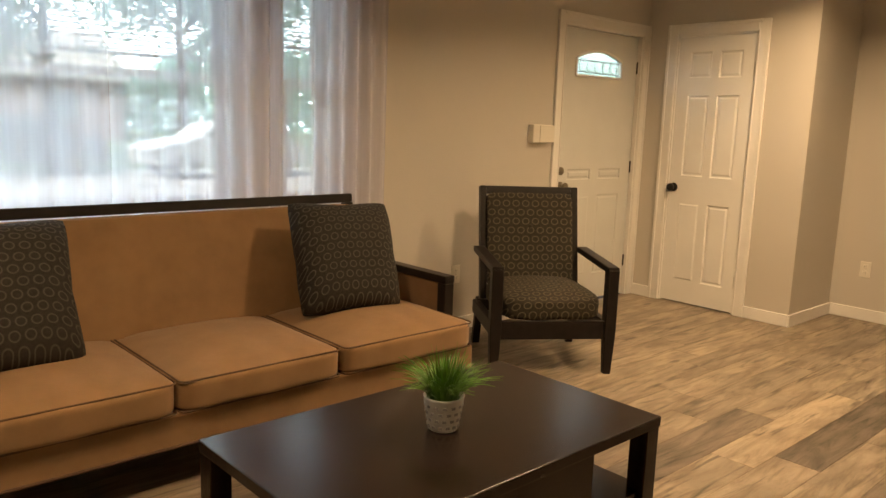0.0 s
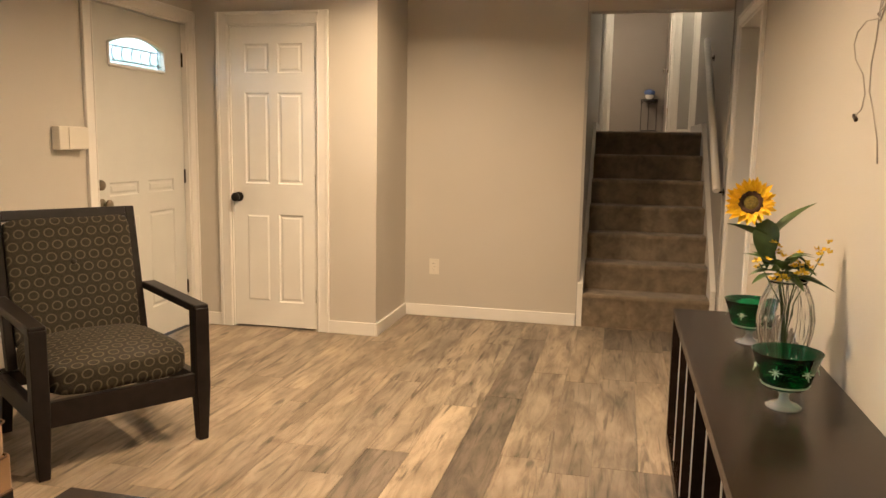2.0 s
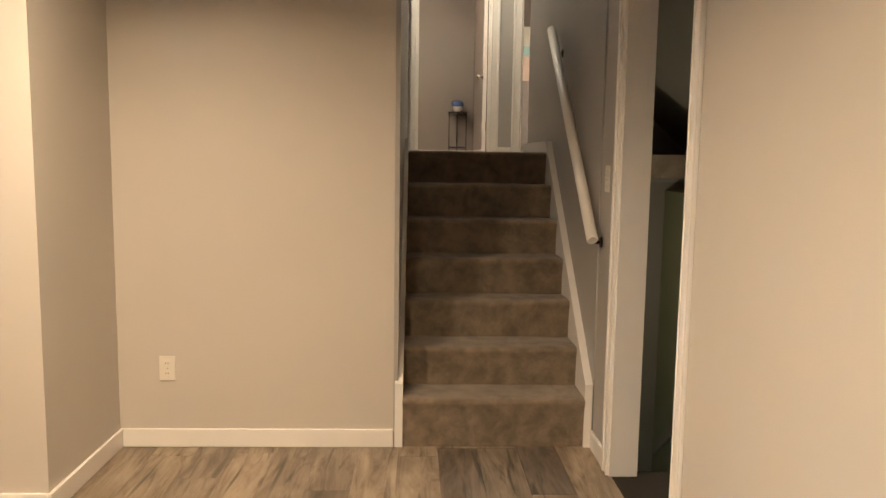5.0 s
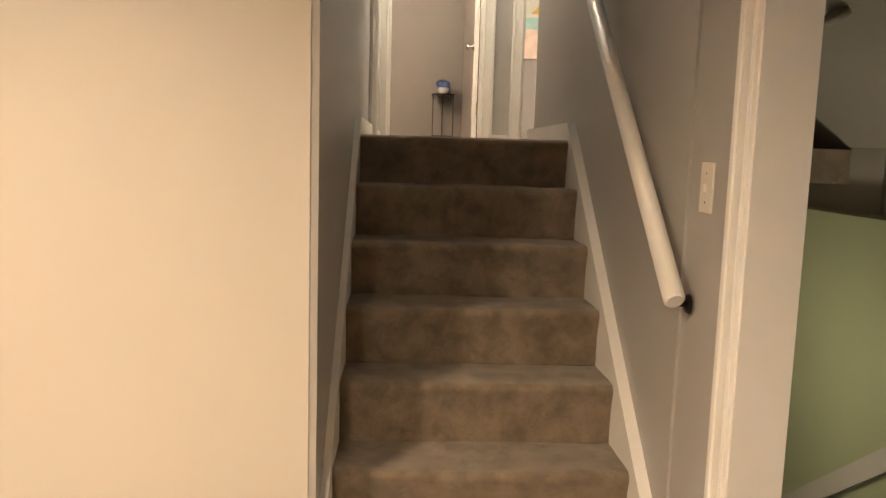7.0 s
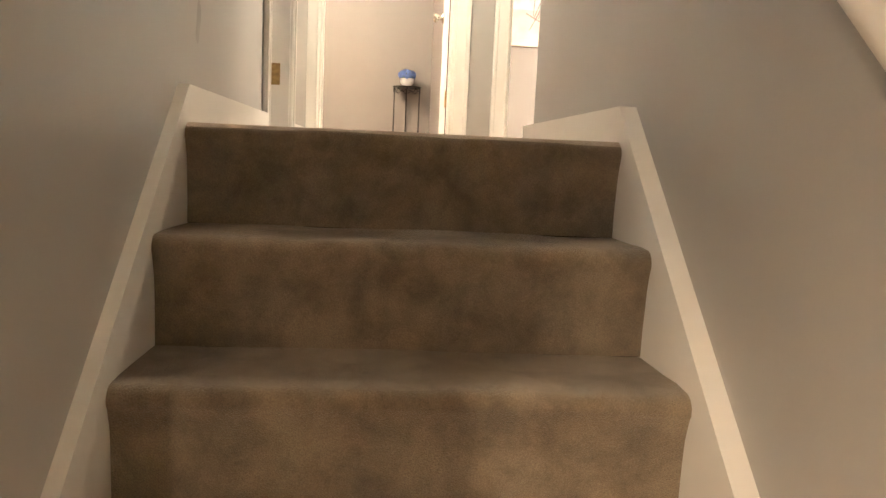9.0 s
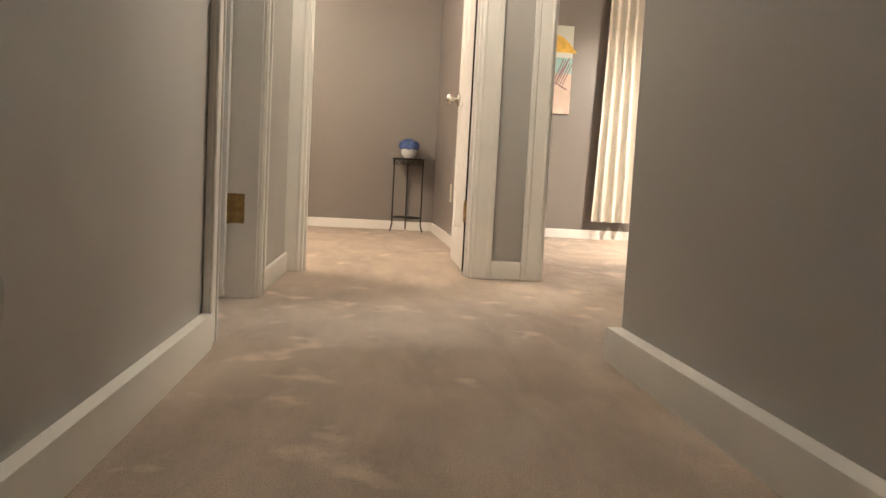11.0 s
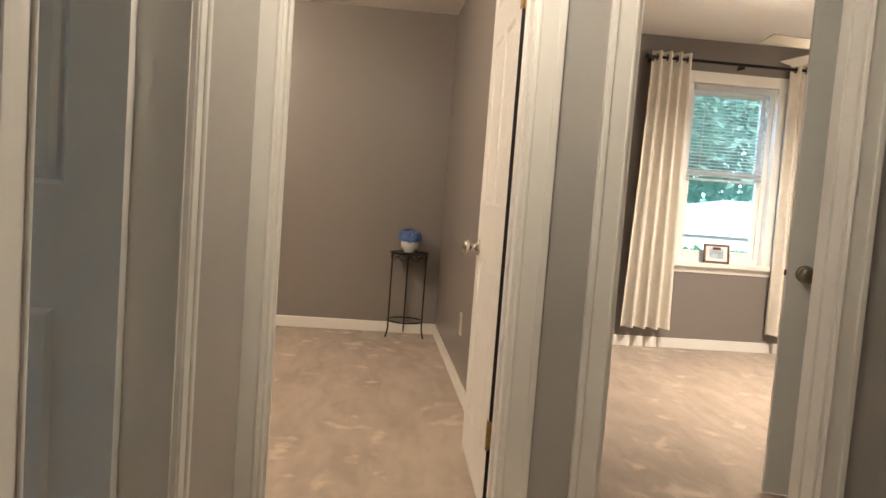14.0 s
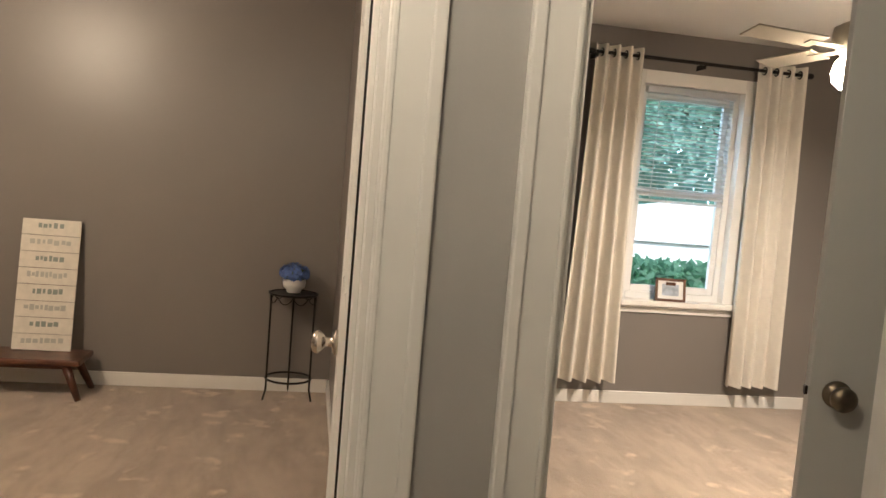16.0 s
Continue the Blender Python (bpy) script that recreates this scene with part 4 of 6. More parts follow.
vase = thing("flower_vase", pose(3.0, 0.165, VH), "clear cut-glass vase holding one sunflower and small yellow blossoms", "vase")
vp = [(0, 0.0), (0.040, 0.0), (0.044, 0.006), (0.052, 0.03), (0.068, 0.08), (0.080, 0.14), (0.082, 0.18), (0.074, 0.23), (0.060, 0.265), (0.052, 0.285), (0.055, 0.295)]
vi = [(max(0.0, r - 0.005), z) for r, z in vp[::-1] if z > 0.02] + [(0.03, 0.022), (0, 0.020)]
vb = lathe(vp + vi, 48)
for v in vb.verts:
    a = math.atan2(v.co.y, v.co.x)
    r = math.hypot(v.co.x, v.co.y)
    if r > 0.03 and 0.02 < v.co.z < 0.2:
        f = 1 + 0.035 * math.cos(12 * a + 14 * v.co.z)
        v.co.x *= f
        v.co.y *= f
part("glass_body", vb, CLEAR, vase, smooth=True)
# whitish colour carries the highlights of the cut ribs; the rim shares it
CUT = material("cut_glass_glint", (0.78, 0.78, 0.74), 0.25, vary=0.1, scale=60, Transmission_Weight=0.5)
for k in range(12):
    rib = []
    for rr_, zz_ in vp[2:-1]:
        a = 2 * math.pi * k / 12 + 1.1 * zz_
        rib.append(((rr_ + 0.0012) * math.cos(a), (rr_ + 0.0012) * math.sin(a), zz_))
    part("cut_rib_glint", tube(rib, 0.0013, 5), CUT, vase, smooth=True)
part("rim", tube([(0.0545 * math.cos(a), 0.0545 * math.sin(a), 0.295) for a in np.linspace(0, 2 * math.pi, 33)], 0.002, 6), CUT, vase, smooth=True)


def leaf_mesh(length, width, droop=0.3, fold=0.25, n=8):
    """A leaf from the origin along +x, its face up."""
    bm = bmesh.new()
    prev = None
    for i in range(n + 1):
        u = i / n
        w = width / 2 * (math.sin(math.pi * u ** 0.75) ** 0.9) * (1 - 0.25 * u) + 0.0006
        x, z = length * (u - 0.06 * droop * u * u), -droop * length * u * u
        cur = [bm.verts.new((x, s * w, z + abs(s) * w * fold)) for s in (-1, -0.5, 0, 0.5, 1)]
        if prev:
            for k in range(4):
                bm.faces.new((prev[k], prev[k + 1], cur[k + 1], cur[k]))
        prev = cur
    return bm


FC = Vector((3.02 - 3.0, 0.285 - 0.165, 1.132 - VH))
fn = Vector((-0.90, 0.30, 0.22)).normalized()
head = fn.to_track_quat("Z", "Y").to_matrix().to_4x4()
head.translation = FC
stem = [(0.0, 0.0, 0.03), (0.005, 0.01, 0.2), (0.008, 0.03, 0.32), (0.012, 0.075, 0.44), tuple(FC + Vector((0.035, 0.0, -0.045))), tuple(FC - fn * 0.012)]
part("stem", tube(stem, 0.0045, 8), LEAF, vase, smooth=True)
fl = part("sunflower", lathe([(0, -0.014), (0.03, -0.010), (0.040, 0.0), (0.039, 0.006), (0.026, 0.010), (0.021, 0.006)], 30), SEEDS, vase, "brown seeded sunflower disc", at=head, smooth=True)
part("core", lathe([(0.0215, 0.006), (0.016, 0.010), (0.006, 0.008), (0, 0.007)], 24), SEED_CORE, fl, smooth=True)
pet = mesh_of(leaf_mesh(0.047, 0.021, -0.18, 0.35, 6), "petal", PETAL, True)
for ring, (cnt, lift, ln) in enumerate(((19, 12, 1.0), (19, 26, 0.92), (12, 40, 0.7))):
    for k in range(cnt):
        a = 360 * (k + 0.5 * (ring % 2)) / cnt + rnd.uniform(-5, 5)
        p = new("petal", pet)
        p.parent = fl
        s = ln * rnd.uniform(0.88, 1.1)
        p.matrix_basis = pose(0, 0, 0.002 + 0.002 * ring, 0, 0, a) @ pose(0.033, 0, 0, rnd.uniform(-14, 14), -lift + rnd.uniform(-9, 9), 0) @ Matrix.Diagonal((s, s, s, 1))


LEAF2 = material("pale_green_leaf", (0.11, 0.15, 0.04), 0.5, vary=0.3, scale=30)


def spray(name, bm, mat, at, label=""):
    return part(name, bm, mat, vase, label, at=at, smooth=True)


for (px, py, pz, ln, w, az, up, roll) in (
        (0.02, 0.055, 0.40, 0.14, 0.065, 80, 42, 30), (0.02, 0.07, 0.48, 0.15, 0.085, 170, -66, 10), (0.015, 0.06, 0.42, 0.17, 0.045, 275, 58, 20),
        (0.01, 0.05, 0.36, 0.13, 0.05, 20, 30, 0), (0.0, 0.03, 0.30, 0.12, 0.05, -60, 15, 15), (0.0, 0.02, 0.30, 0.13, 0.055, 200, 12, -10),
        (0.0, 0.03, 0.31, 0.12, 0.05, 130, 10, 10), (0.0, 0.0, 0.30, 0.13, 0.05, 265, 5, -20), (0.0, 0.02, 0.33, 0.10, 0.045, 170, 40, 10), (0.0, 0.01, 0.32, 0.11, 0.04, 310, 25, 0)):
    spray("leaf", leaf_mesh(ln, w, 0.35), LEAF, pose(px, py, pz, 0, 0, az) @ pose(0, 0, 0, roll, -up, 0))
for k in range(26):
    a = rnd.uniform(0, 360)
    r0 = rnd.uniform(0.0, 0.05)
    spray("leaf", leaf_mesh(rnd.uniform(0.05, 0.09), rnd.uniform(0.018, 0.034), 0.4, n=5), rnd.choice((LEAF, LEAF2)),
          pose(r0 * math.cos(radians(a)), 0.015 + r0 * math.sin(radians(a)), rnd.uniform(0.29, 0.37), 0, 0, a) @ pose(0, 0, 0, rnd.uniform(-30, 30), -rnd.uniform(-10, 55), 0))
for (tx, ty, tz, cnt) in ((0.09, -0.115, 0.375, 8), (0.07, -0.06, 0.34, 8), (-0.03, -0.02, 0.335, 8), (-0.03, 0.09, 0.345, 5), (-0.05, 0.03, 0.31, 7), (0.0, 0.05, 0.40, 4), (0.03, 0.0, 0.35, 7)):
    spray("blossom_stem", tube([(0, 0, 0.04), (tx * 0.2, ty * 0.2, 0.22), (tx * 0.6, ty * 0.6, 0.24 + (tz - 0.24) * 0.4), (tx, ty, tz)], 0.002, 6), LEAF, None)
    blo = bmesh.new()
    for k in range(cnt):
        q = Vector((tx, ty, tz)) + Vector((rnd.gauss(0, 0.016), rnd.gauss(0, 0.016), rnd.gauss(0, 0.014)))
        for j in range(5):
            join(blo, leaf_mesh(0.013, 0.009, 0.2, 0.3, 3), Matrix.Translation(q) @ pose(0, 0, 0, rnd.uniform(0, 360), rnd.uniform(-60, 20), 72 * j))
    spray("blossoms", blo, YELLOW, None, "small yellow blossoms")

# ---- fixtures on the walls ----


def plate(name, at, w, h, label, category, kind_of):
    """A cover plate; local x across, y out of the wall towards the room is -y, z up, centred."""
    o = thing(name, at, label, category)
    part("cover", box(-w / 2, w / 2, -0.006, 0.0, -h / 2, h / 2, 0.003), PLASTIC, o)
    if kind_of == "outlet":
        for dz in (-0.024, 0.024):
            s = part("socket", box(-0.016, 0.016, -0.009, -0.005, dz - 0.014, dz + 0.014, 0.004), PLASTIC, o)
            for dx in (-0.006, 0.006):
                part("slot", box(dx - 0.001, dx + 0.001, -0.0095, -0.0088, dz - 0.003, dz + 0.006), BLACK_METAL, s)
    if kind_of == "switch":
        for dz in (0.0,):
            part("toggle", box(-0.005, 0.005, -0.014, -0.005, dz - 0.011, dz + 0.011, 0.002), PLASTIC, o)
    for dz in ((0.0,) if kind_of == "outlet" else (-0.035, 0.035)):
        part("screw", lathe([(0, 0), (0.003, 0), (0.0025, 0.001), (0, 0.0012)], 8), NICKEL, o, at=pose(0, -0.006, dz, 90))
    return o


plate("wall_outlet", pose(6.0, 2.013, 0.378, 0, 0, -90), 0.075, 0.118, "ivory duplex outlet low on the greige wall", "outlet", "outlet")
plate("wall_outlet", pose(3.29, YW, 0.375, 0, 0, 0), 0.075, 0.118, "ivory outlet low on the wall behind the armchair", "outlet", "outlet")
plate("wall_outlet", pose(11.66, 0.09, U + 0.338, 0, 0, 180), 0.075, 0.118, "white outlet low on the taupe bedroom wall", "outlet", "outlet")
plate("light_switch", pose(5.885, 0.0, 1.292, 0, 0, 180), 0.075, 0.12, "ivory light switch plate beside the stairs", "light switch", "switch")
th = thing("doorbell_chime", pose(4.035, YW, 1.285), "small white wall-mounted chime box beside the front door", "chime box")
part("box", box(-0.11, 0.10, -0.05, 0.0, -0.06, 0.065, 0.006), PLASTIC, th)
part("cover", box(-0.045, 0.105, -0.056, -0.05, -0.055, 0.06, 0.003), PLASTIC, th)

cb = thing("loose_cables", pose(2.86, 0.0, 1.70), "two loose grey cables hanging from the wall above the stand", "cable")
q = cb.matrix_basis.inverted()
part("cable", tube([(2.84, 0.002, 1.78), (2.85, 0.02, 1.70), (2.862, 0.02, 1.655), (2.97, 0.02, 1.664), (3.05, 0.02, 1.645), (3.076, 0.02, 1.612), (3.047, 0.02, 1.565), (2.958, 0.02, 1.513), (2.922, 0.02, 1.456), (2.943, 0.02, 1.415), (2.985, 0.022, 1.40)], 0.0022, 8), WIRE, cb, at=q, smooth=True)
part("plug", box(-0.006, 0.006, -0.005, 0.005, -0.022, 0.012, 0.003), BRONZE, cb, at=q @ pose(2.996, 0.022, 1.395, 0, 62, 0))
part("cable", tube([(2.80, 0.002, 1.76), (2.83, 0.02, 1.70), (2.858, 0.02, 1.65), (2.865, 0.02, 1.60), (2.889, 0.02, 1.536), (2.884, 0.02, 1.46), (2.83, 0.02, 1.40), (2.785, 0.018, 1.328), (2.785, 0.012, 1.264)], 0.0022, 8), WIRE, cb, at=q, smooth=True)
part("cable", tube([(2.76, 0.002, 1.71), (2.81, 0.02, 1.68), (2.855, 0.025, 1.665), (2.835, 0.022, 1.645), (2.80, 0.02, 1.69), (2.79, 0.003, 1.77)], 0.003, 8), WIRE, cb, at=q, smooth=True)

# stair handrail
hr = thing("handrail", pose(6.6, 0.0, 1.6), "white painted wooden handrail on black wall brackets", "handrail")
q = hr.matrix_basis.inverted()
RX0, RZ0, RX1, RZ1, RY = 5.895, 1.012, 7.17, 2.153, 0.058
dz = (RZ1 - RZ0) / (RX1 - RX0)
bm = bmesh.new()
sec = [(math.cos(t) * 0.026, math.sin(t) * 0.031) for t in np.linspace(0, 2 * math.pi, 17)[:-1]]
sl = math.atan(dz)
ends = []
for x in (RX0, RX1):
    c = Vector((x, RY, RZ0 + dz * (x - RX0)))
    ends.append([bm.verts.new(c + Vector((-math.sin(sl) * b, a, math.cos(sl) * b))) for a, b in sec])
for k in range(16):
    bm.faces.new((ends[0][k], ends[0][(k + 1) % 16], ends[1][(k + 1) % 16], ends[1][k])).smooth = True
caps = [bm.faces.new(ends[0][::-1]), bm.faces.new(ends[1])]
bmesh.ops.bevel(bm, geom=[e for f in caps for e in f.edges], offset=0.006, segments=2, affect="EDGES")
part("rail", bm, TRIM, hr, at=q)
for x in (5.935, 7.05):
    z = RZ0 + dz * (x - RX0) - 0.03
    b2 = tube([(x, 0.062, z + 0.005), (x, 0.058, z - 0.012), (x, 0.035, z - 0.018), (x, 0.003, z - 0.018)], 0.008, 8)
    join(b2, lathe([(0, 0), (0.026, 0), (0.022, 0.006), (0, 0.008)], 18), pose(x, 0.008, z - 0.018, -90))
    part("bracket", b2, BLACK_METAL, hr, at=q)

# recessed ceiling lamps
for cx, cy, power in CANS:
    o = thing("recessed_light", pose(cx, cy, LC), "round white recessed ceiling light, lit warm", "ceiling light", "recessed lights")
    part("trim_ring", lathe([(0.075, 0.0), (0.10, -0.001), (0.098, -0.006), (0.078, -0.008), (0.075, -0.002)], 36), TRIM, o)
    part("lens", lathe([(0, -0.003), (0.075, -0.003)], 32), EMIT, o)
o = thing("ceiling_dome_light", pose(11.2, 1.9, UC), "round frosted dome ceiling light, lit warm", "ceiling light")
part("base", lathe([(0, 0), (0.15, 0), (0.15, -0.025), (0.14, -0.03), (0, -0.03)], 36), TRIM, o)
part("dome", lathe([(0.14, -0.03), (0.135, -0.06), (0.10, -0.10), (0.05, -0.12), (0, -0.125)], 36), EMIT, o, smooth=True)
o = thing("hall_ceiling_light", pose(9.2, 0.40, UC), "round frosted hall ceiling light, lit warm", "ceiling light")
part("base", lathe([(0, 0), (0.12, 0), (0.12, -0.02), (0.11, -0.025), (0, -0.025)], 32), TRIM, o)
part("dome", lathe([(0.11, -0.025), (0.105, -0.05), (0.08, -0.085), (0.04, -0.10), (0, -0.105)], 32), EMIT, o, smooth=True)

# ---- curtains ----
SHEER = bpy.data.materials.new("white_sheer_voile")
SHEER.use_nodes = True
nt = SHEER.node_tree
nt.nodes.clear()
out = nt.nodes.new("ShaderNodeOutputMaterial")
dif, tra, clr = nt.nodes.new("ShaderNodeBsdfDiffuse"), nt.nodes.new("ShaderNodeBsdfTranslucent"), nt.nodes.new("ShaderNodeBsdfTransparent")
dif.inputs["Color"].default_value = tra.inputs["Color"].default_value = (0.84, 0.84, 0.95, 1)
m1, m2 = nt.nodes.new("ShaderNodeMixShader"), nt.nodes.new("ShaderNodeMixShader")
m1.inputs["Fac"].default_value, m2.inputs["Fac"].default_value = 0.55, 0.42
nt.links.new(dif.outputs[0], m1.inputs[1])
nt.links.new(tra.outputs[0], m1.inputs[2])
nt.links.new(m1.outputs[0], m2.inputs[2])
nt.links.new(clr.outputs[0], m2.inputs[1])
weave = nt.nodes.new("ShaderNodeTexNoise")
weave.inputs["Scale"].default_value = 4
wr = nt.nodes.new("ShaderNodeMapRange")
wr.inputs["To Min"].default_value, wr.inputs["To Max"].default_value = 0.52, 0.70
nt.links.new(weave.outputs["Fac"], wr.inputs["Value"])
nt.links.new(wr.outputs["Result"], m2.inputs["Fac"])
nt.links.new(m2.outputs[0], out.inputs["Surface"])
DRAPE = material("cream_drape_cloth", (0.72, 0.68, 0.61), 0.85, vary=0.04, scale=20, bump=0.2, bump_scale=600, spec=0.2)


def drape(w, h, folds, depth, seed, flare=0.0, n=None, ph=0.0, lean=0.0):
    """Hanging cloth: x across, y depth of folds, z from 0 (hem) to h."""
    r = random.Random(seed)
    n = n or folds * 14
    bm = bmesh.new()
    amp = [r.uniform(0.6, 1.25) for _ in range(folds + 2)]
    jit = [r.uniform(-0.25, 0.25) for _ in range(folds + 2)]
    rows = []
    for j in range(19):
        v = j / 18
        row = []
        for i in range(n + 1):
            u = i / n
            f = u * folds
            k = int(f)
            a = amp[k] * (1 - (f - k)) + amp[k + 1] * (f - k)
            y = depth * a * math.sin(2 * math.pi * f + ph + jit[k] * (1 - v)) * (0.75 + 0.4 * (1 - v))
            y += 0.004 * noise.noise((u * 9, v * 4, seed))
            x = (u - 0.5) * w * (1 + flare * (1 - v) ** 1.5) + lean * (1 - v)
            row.append(bm.verts.new((x, y, h * v)))
        rows.append(row)
    for a, b in zip(rows, rows[1:]):
        for i in range(n):
            bm.faces.new((a[i], a[i + 1], b[i + 1], b[i]))
    return bm


for cx, w, folds, seed, ph in ((0.62, 1.0, 9, 3, 0.0), (1.52, 0.78, 7, 5, 1.0), (2.27, 0.74, 8, 8, 2.2)):
    c = thing("sheer_curtain", pose(cx, 3.455, 0.04), "white sheer curtain hanging in soft folds over the window", "curtain", "sheer curtains")
    part("cloth", drape(w, 2.24, folds, 0.032, seed, ph=ph, n=folds * 12), SHEER, c, smooth=True)
rod = thing("curtain_rod", pose(1.3, 3.455, 2.29), "thin white curtain rod above the living room window", "curtain rod")
part("rod", tube([(-1.25, 0, 0), (1.36, 0, 0)], 0.009, 10), TRIM, rod)
for bx in (-1.2, 0.0, 1.3):
    part("bracket", box(bx - 0.008, bx + 0.008, -0.004, 0.095, -0.008, 0.008, 0.002), TRIM, rod)

# bedroom drapes on grommets
ROD_Z, ROD_X = 3.488, XE - 0.095
br = thing("curtain_rod", pose(ROD_X, -1.945, ROD_Z), "black metal curtain rod above the bedroom window", "curtain rod")
part("rod", tube([(0, -0.68, 0), (0, 0.68, 0)], 0.0105, 12), BLACK_METAL, br)
for s in (-1, 1):
    part("finial", lathe([(0, 0), (0.014, 0), (0.018, 0.012), (0.018, 0.03), (0.011, 0.038), (0, 0.04)], 18), BLACK_METAL, br, at=pose(0, s * 0.675, 0, -90 * s), smooth=True)
for by in (-0.655, -0.01, 0.655):
    part("bracket", box(-0.006, 0.094, by - 0.006, by + 0.006, -0.03, 0.0, 0.002), BLACK_METAL, br)
HEM = 1.572
for cy, w, folds, seed, lean, flare in ((-1.42, 0.29, 4, 21, 0.014, 0.25), (-2.448, 0.31, 4, 22, -0.03, 0.05)):
    c = thing("grommet_drape", pose(ROD_X, cy, HEM, 0, 0, 90), "cream cloth drape hanging in deep folds from grommets", "curtain", "bedroom drapes")
    part("cloth", drape(w, ROD_Z - HEM + 0.045, folds, 0.046, seed, flare=flare, lean=lean, ph=0.6), DRAPE, c, smooth=True)
    for k in range(folds):
        gx = (k + 0.42) / folds * w - w / 2
        gm = bmesh.new()
        tube([(gx, 0.021 * math.cos(t), ROD_Z - HEM + 0.021 * math.sin(t)) for t in np.linspace(0, 2 * math.pi, 17)], 0.0045, 6, gm)
        part("grommet", gm, BLACK_METAL, c)

# ---- bedroom things ----
st = thing("plant_stand", pose(12.955, 0.318, U), "tall round black wire plant stand in the bedroom corner", "plant stand")
RS, HS = 0.123, 0.588
part("tray", lathe([(0, HS - 0.012), (RS + 0.006, HS - 0.012), (RS + 0.010, HS - 0.006), (RS + 0.010, HS), (RS + 0.002, HS), (RS, HS - 0.006), (0, HS - 0.006)], 40), BLACK_METAL, st)
part("lower_ring", tube([(RS * math.cos(t), RS * math.sin(t), 0.115) for t in np.linspace(0, 2 * math.pi, 41)], 0.006, 6), BLACK_METAL, st)
for ang in (250, 110, 0):
    t = radians(ang + 0)
    lg = tube([(RS * 1.12 * math.cos(t), RS * 1.12 * math.sin(t), 0.0), (RS * math.cos(t), RS * math.sin(t), 0.06), (RS * math.cos(t), RS * math.sin(t), HS - 0.01)], 0.0055, 8)
    part("leg", lg, BLACK_METAL, st)
for k in range(9):
    t0 = 2 * math.pi * k / 9
    pts = [(RS * math.cos(t0 + 0.35 * u), RS * math.sin(t0 + 0.35 * u), HS - 0.016 - 0.036 * (1 - u * u)) for u in np.linspace(-1, 1, 11)]
    part("scallop", tube(pts, 0.0028, 5), BLACK_METAL, st)
fp = thing("flower_pot", pose(12.96, 0.32, U + HS), "white ceramic pot of blue hydrangea blossoms", "flower pot")
part("pot", lathe([(0, 0), (0.036, 0), (0.040, 0.01), (0.042, 0.018), (0.058, 0.03), (0.063, 0.055), (0.060, 0.068), (0.064, 0.074), (0.056, 0.074), (0.05, 0.06), (0, 0.06)], 32), WHITE_POT, fp, smooth=True)
fb = bmesh.new()
rnd = random.Random(12)
for k in range(330):
    d = Vector((rnd.gauss(0, 1), rnd.gauss(0, 1), abs(rnd.gauss(0, 0.9)) - 0.25)).normalized()
    c = Vector((d.x * 0.078, d.y * 0.078, 0.098 + d.z * 0.055)) * rnd.uniform(0.9, 1.06)
    m = d.to_track_quat("Z", "Y").to_matrix().to_4x4()
    m.translation = c
    for j in range(4):
        join(fb, leaf_mesh(0.013, 0.013, 0.2, 0.1, 2), m @ pose(0, 0, 0, rnd.uniform(-20, 20), -15, 90 * j + rnd.uniform(0, 60)))
part("blossoms", fb, BLUE, fp, "blue hydrangea florets")
part("foliage", lathe([(0, 0.06), (0.05, 0.062), (0.062, 0.09), (0.05, 0.125), (0, 0.14)], 16), LEAF, fp)

BENCH_WOOD = material("reddish_brown_wood", (0.085, 0.030, 0.015), 0.35, vary=0.4, scale=14, bump=0.08, bump_scale=90)
bench = thing("low_bench", pose(12.905, 1.69, U), "low reddish brown wooden bench with splayed legs", "bench")
part("seat", box(-0.13, 0.13, -0.345, 0.345, 0.175, 0.205, 0.008), BENCH_WOOD, bench)
part("apron", box(-0.09, 0.09, -0.27, 0.27, 0.15, 0.175, 0.003), BENCH_WOOD, bench)
for sx in (-1, 1):
    for sy in (-1, 1):
        part("leg", tube([(sx * 0.09, sy * 0.27, 0.175), (sx * 0.125, sy * 0.345, 0.0)], 0.021, 10, taper=[1.15, 0.75]), BENCH_WOOD, bench, smooth=True)

SIGN_WHITE = material("whitewashed_board", (0.72, 0.68, 0.60), 0.6, vary=0.07, scale=30, bump=0.15, bump_scale=120)
INK_GREY = material("pale_grey_lettering", (0.46, 0.46, 0.42), 0.7)
INK_TEAL = material("grey_green_lettering", (0.25, 0.29, 0.26), 0.7)
sg = thing("plank_sign", pose(12.975, 1.587, U + 0.205, 0, 8.5, 0), "tall white plank sign with faded lettering leaning on the wall", "sign")
for k in range(8):
    z0 = k * 0.0857
    pl = part("board", box(-0.012, 0.0, -0.144, 0.144, z0 + 0.001, z0 + 0.0842, 0.0015), SIGN_WHITE, sg)
    ink = bmesh.new()
    x = -0.10 if k % 2 == 0 else -0.065
    r2 = random.Random(40 + k)
    while x < (0.10 if k % 2 == 0 else 0.065):
        w = r2.uniform(0.012, 0.026)
        box(-0.0135, -0.012, -x - w, -x, z0 + 0.052 - 0.014 * r2.uniform(0.7, 1.3), z0 + 0.052 + 0.012 * r2.uniform(0.6, 1.3), bm=ink)
        x += w + r2.uniform(0.004, 0.012)
    part("lettering", ink, INK_GREY if k % 2 == 0 else INK_TEAL, pl, "faded illegible lettering")
part("batten", box(0.0, 0.015, -0.10, 0.10, 0.1, 0.63), BENCH_WOOD, sg)

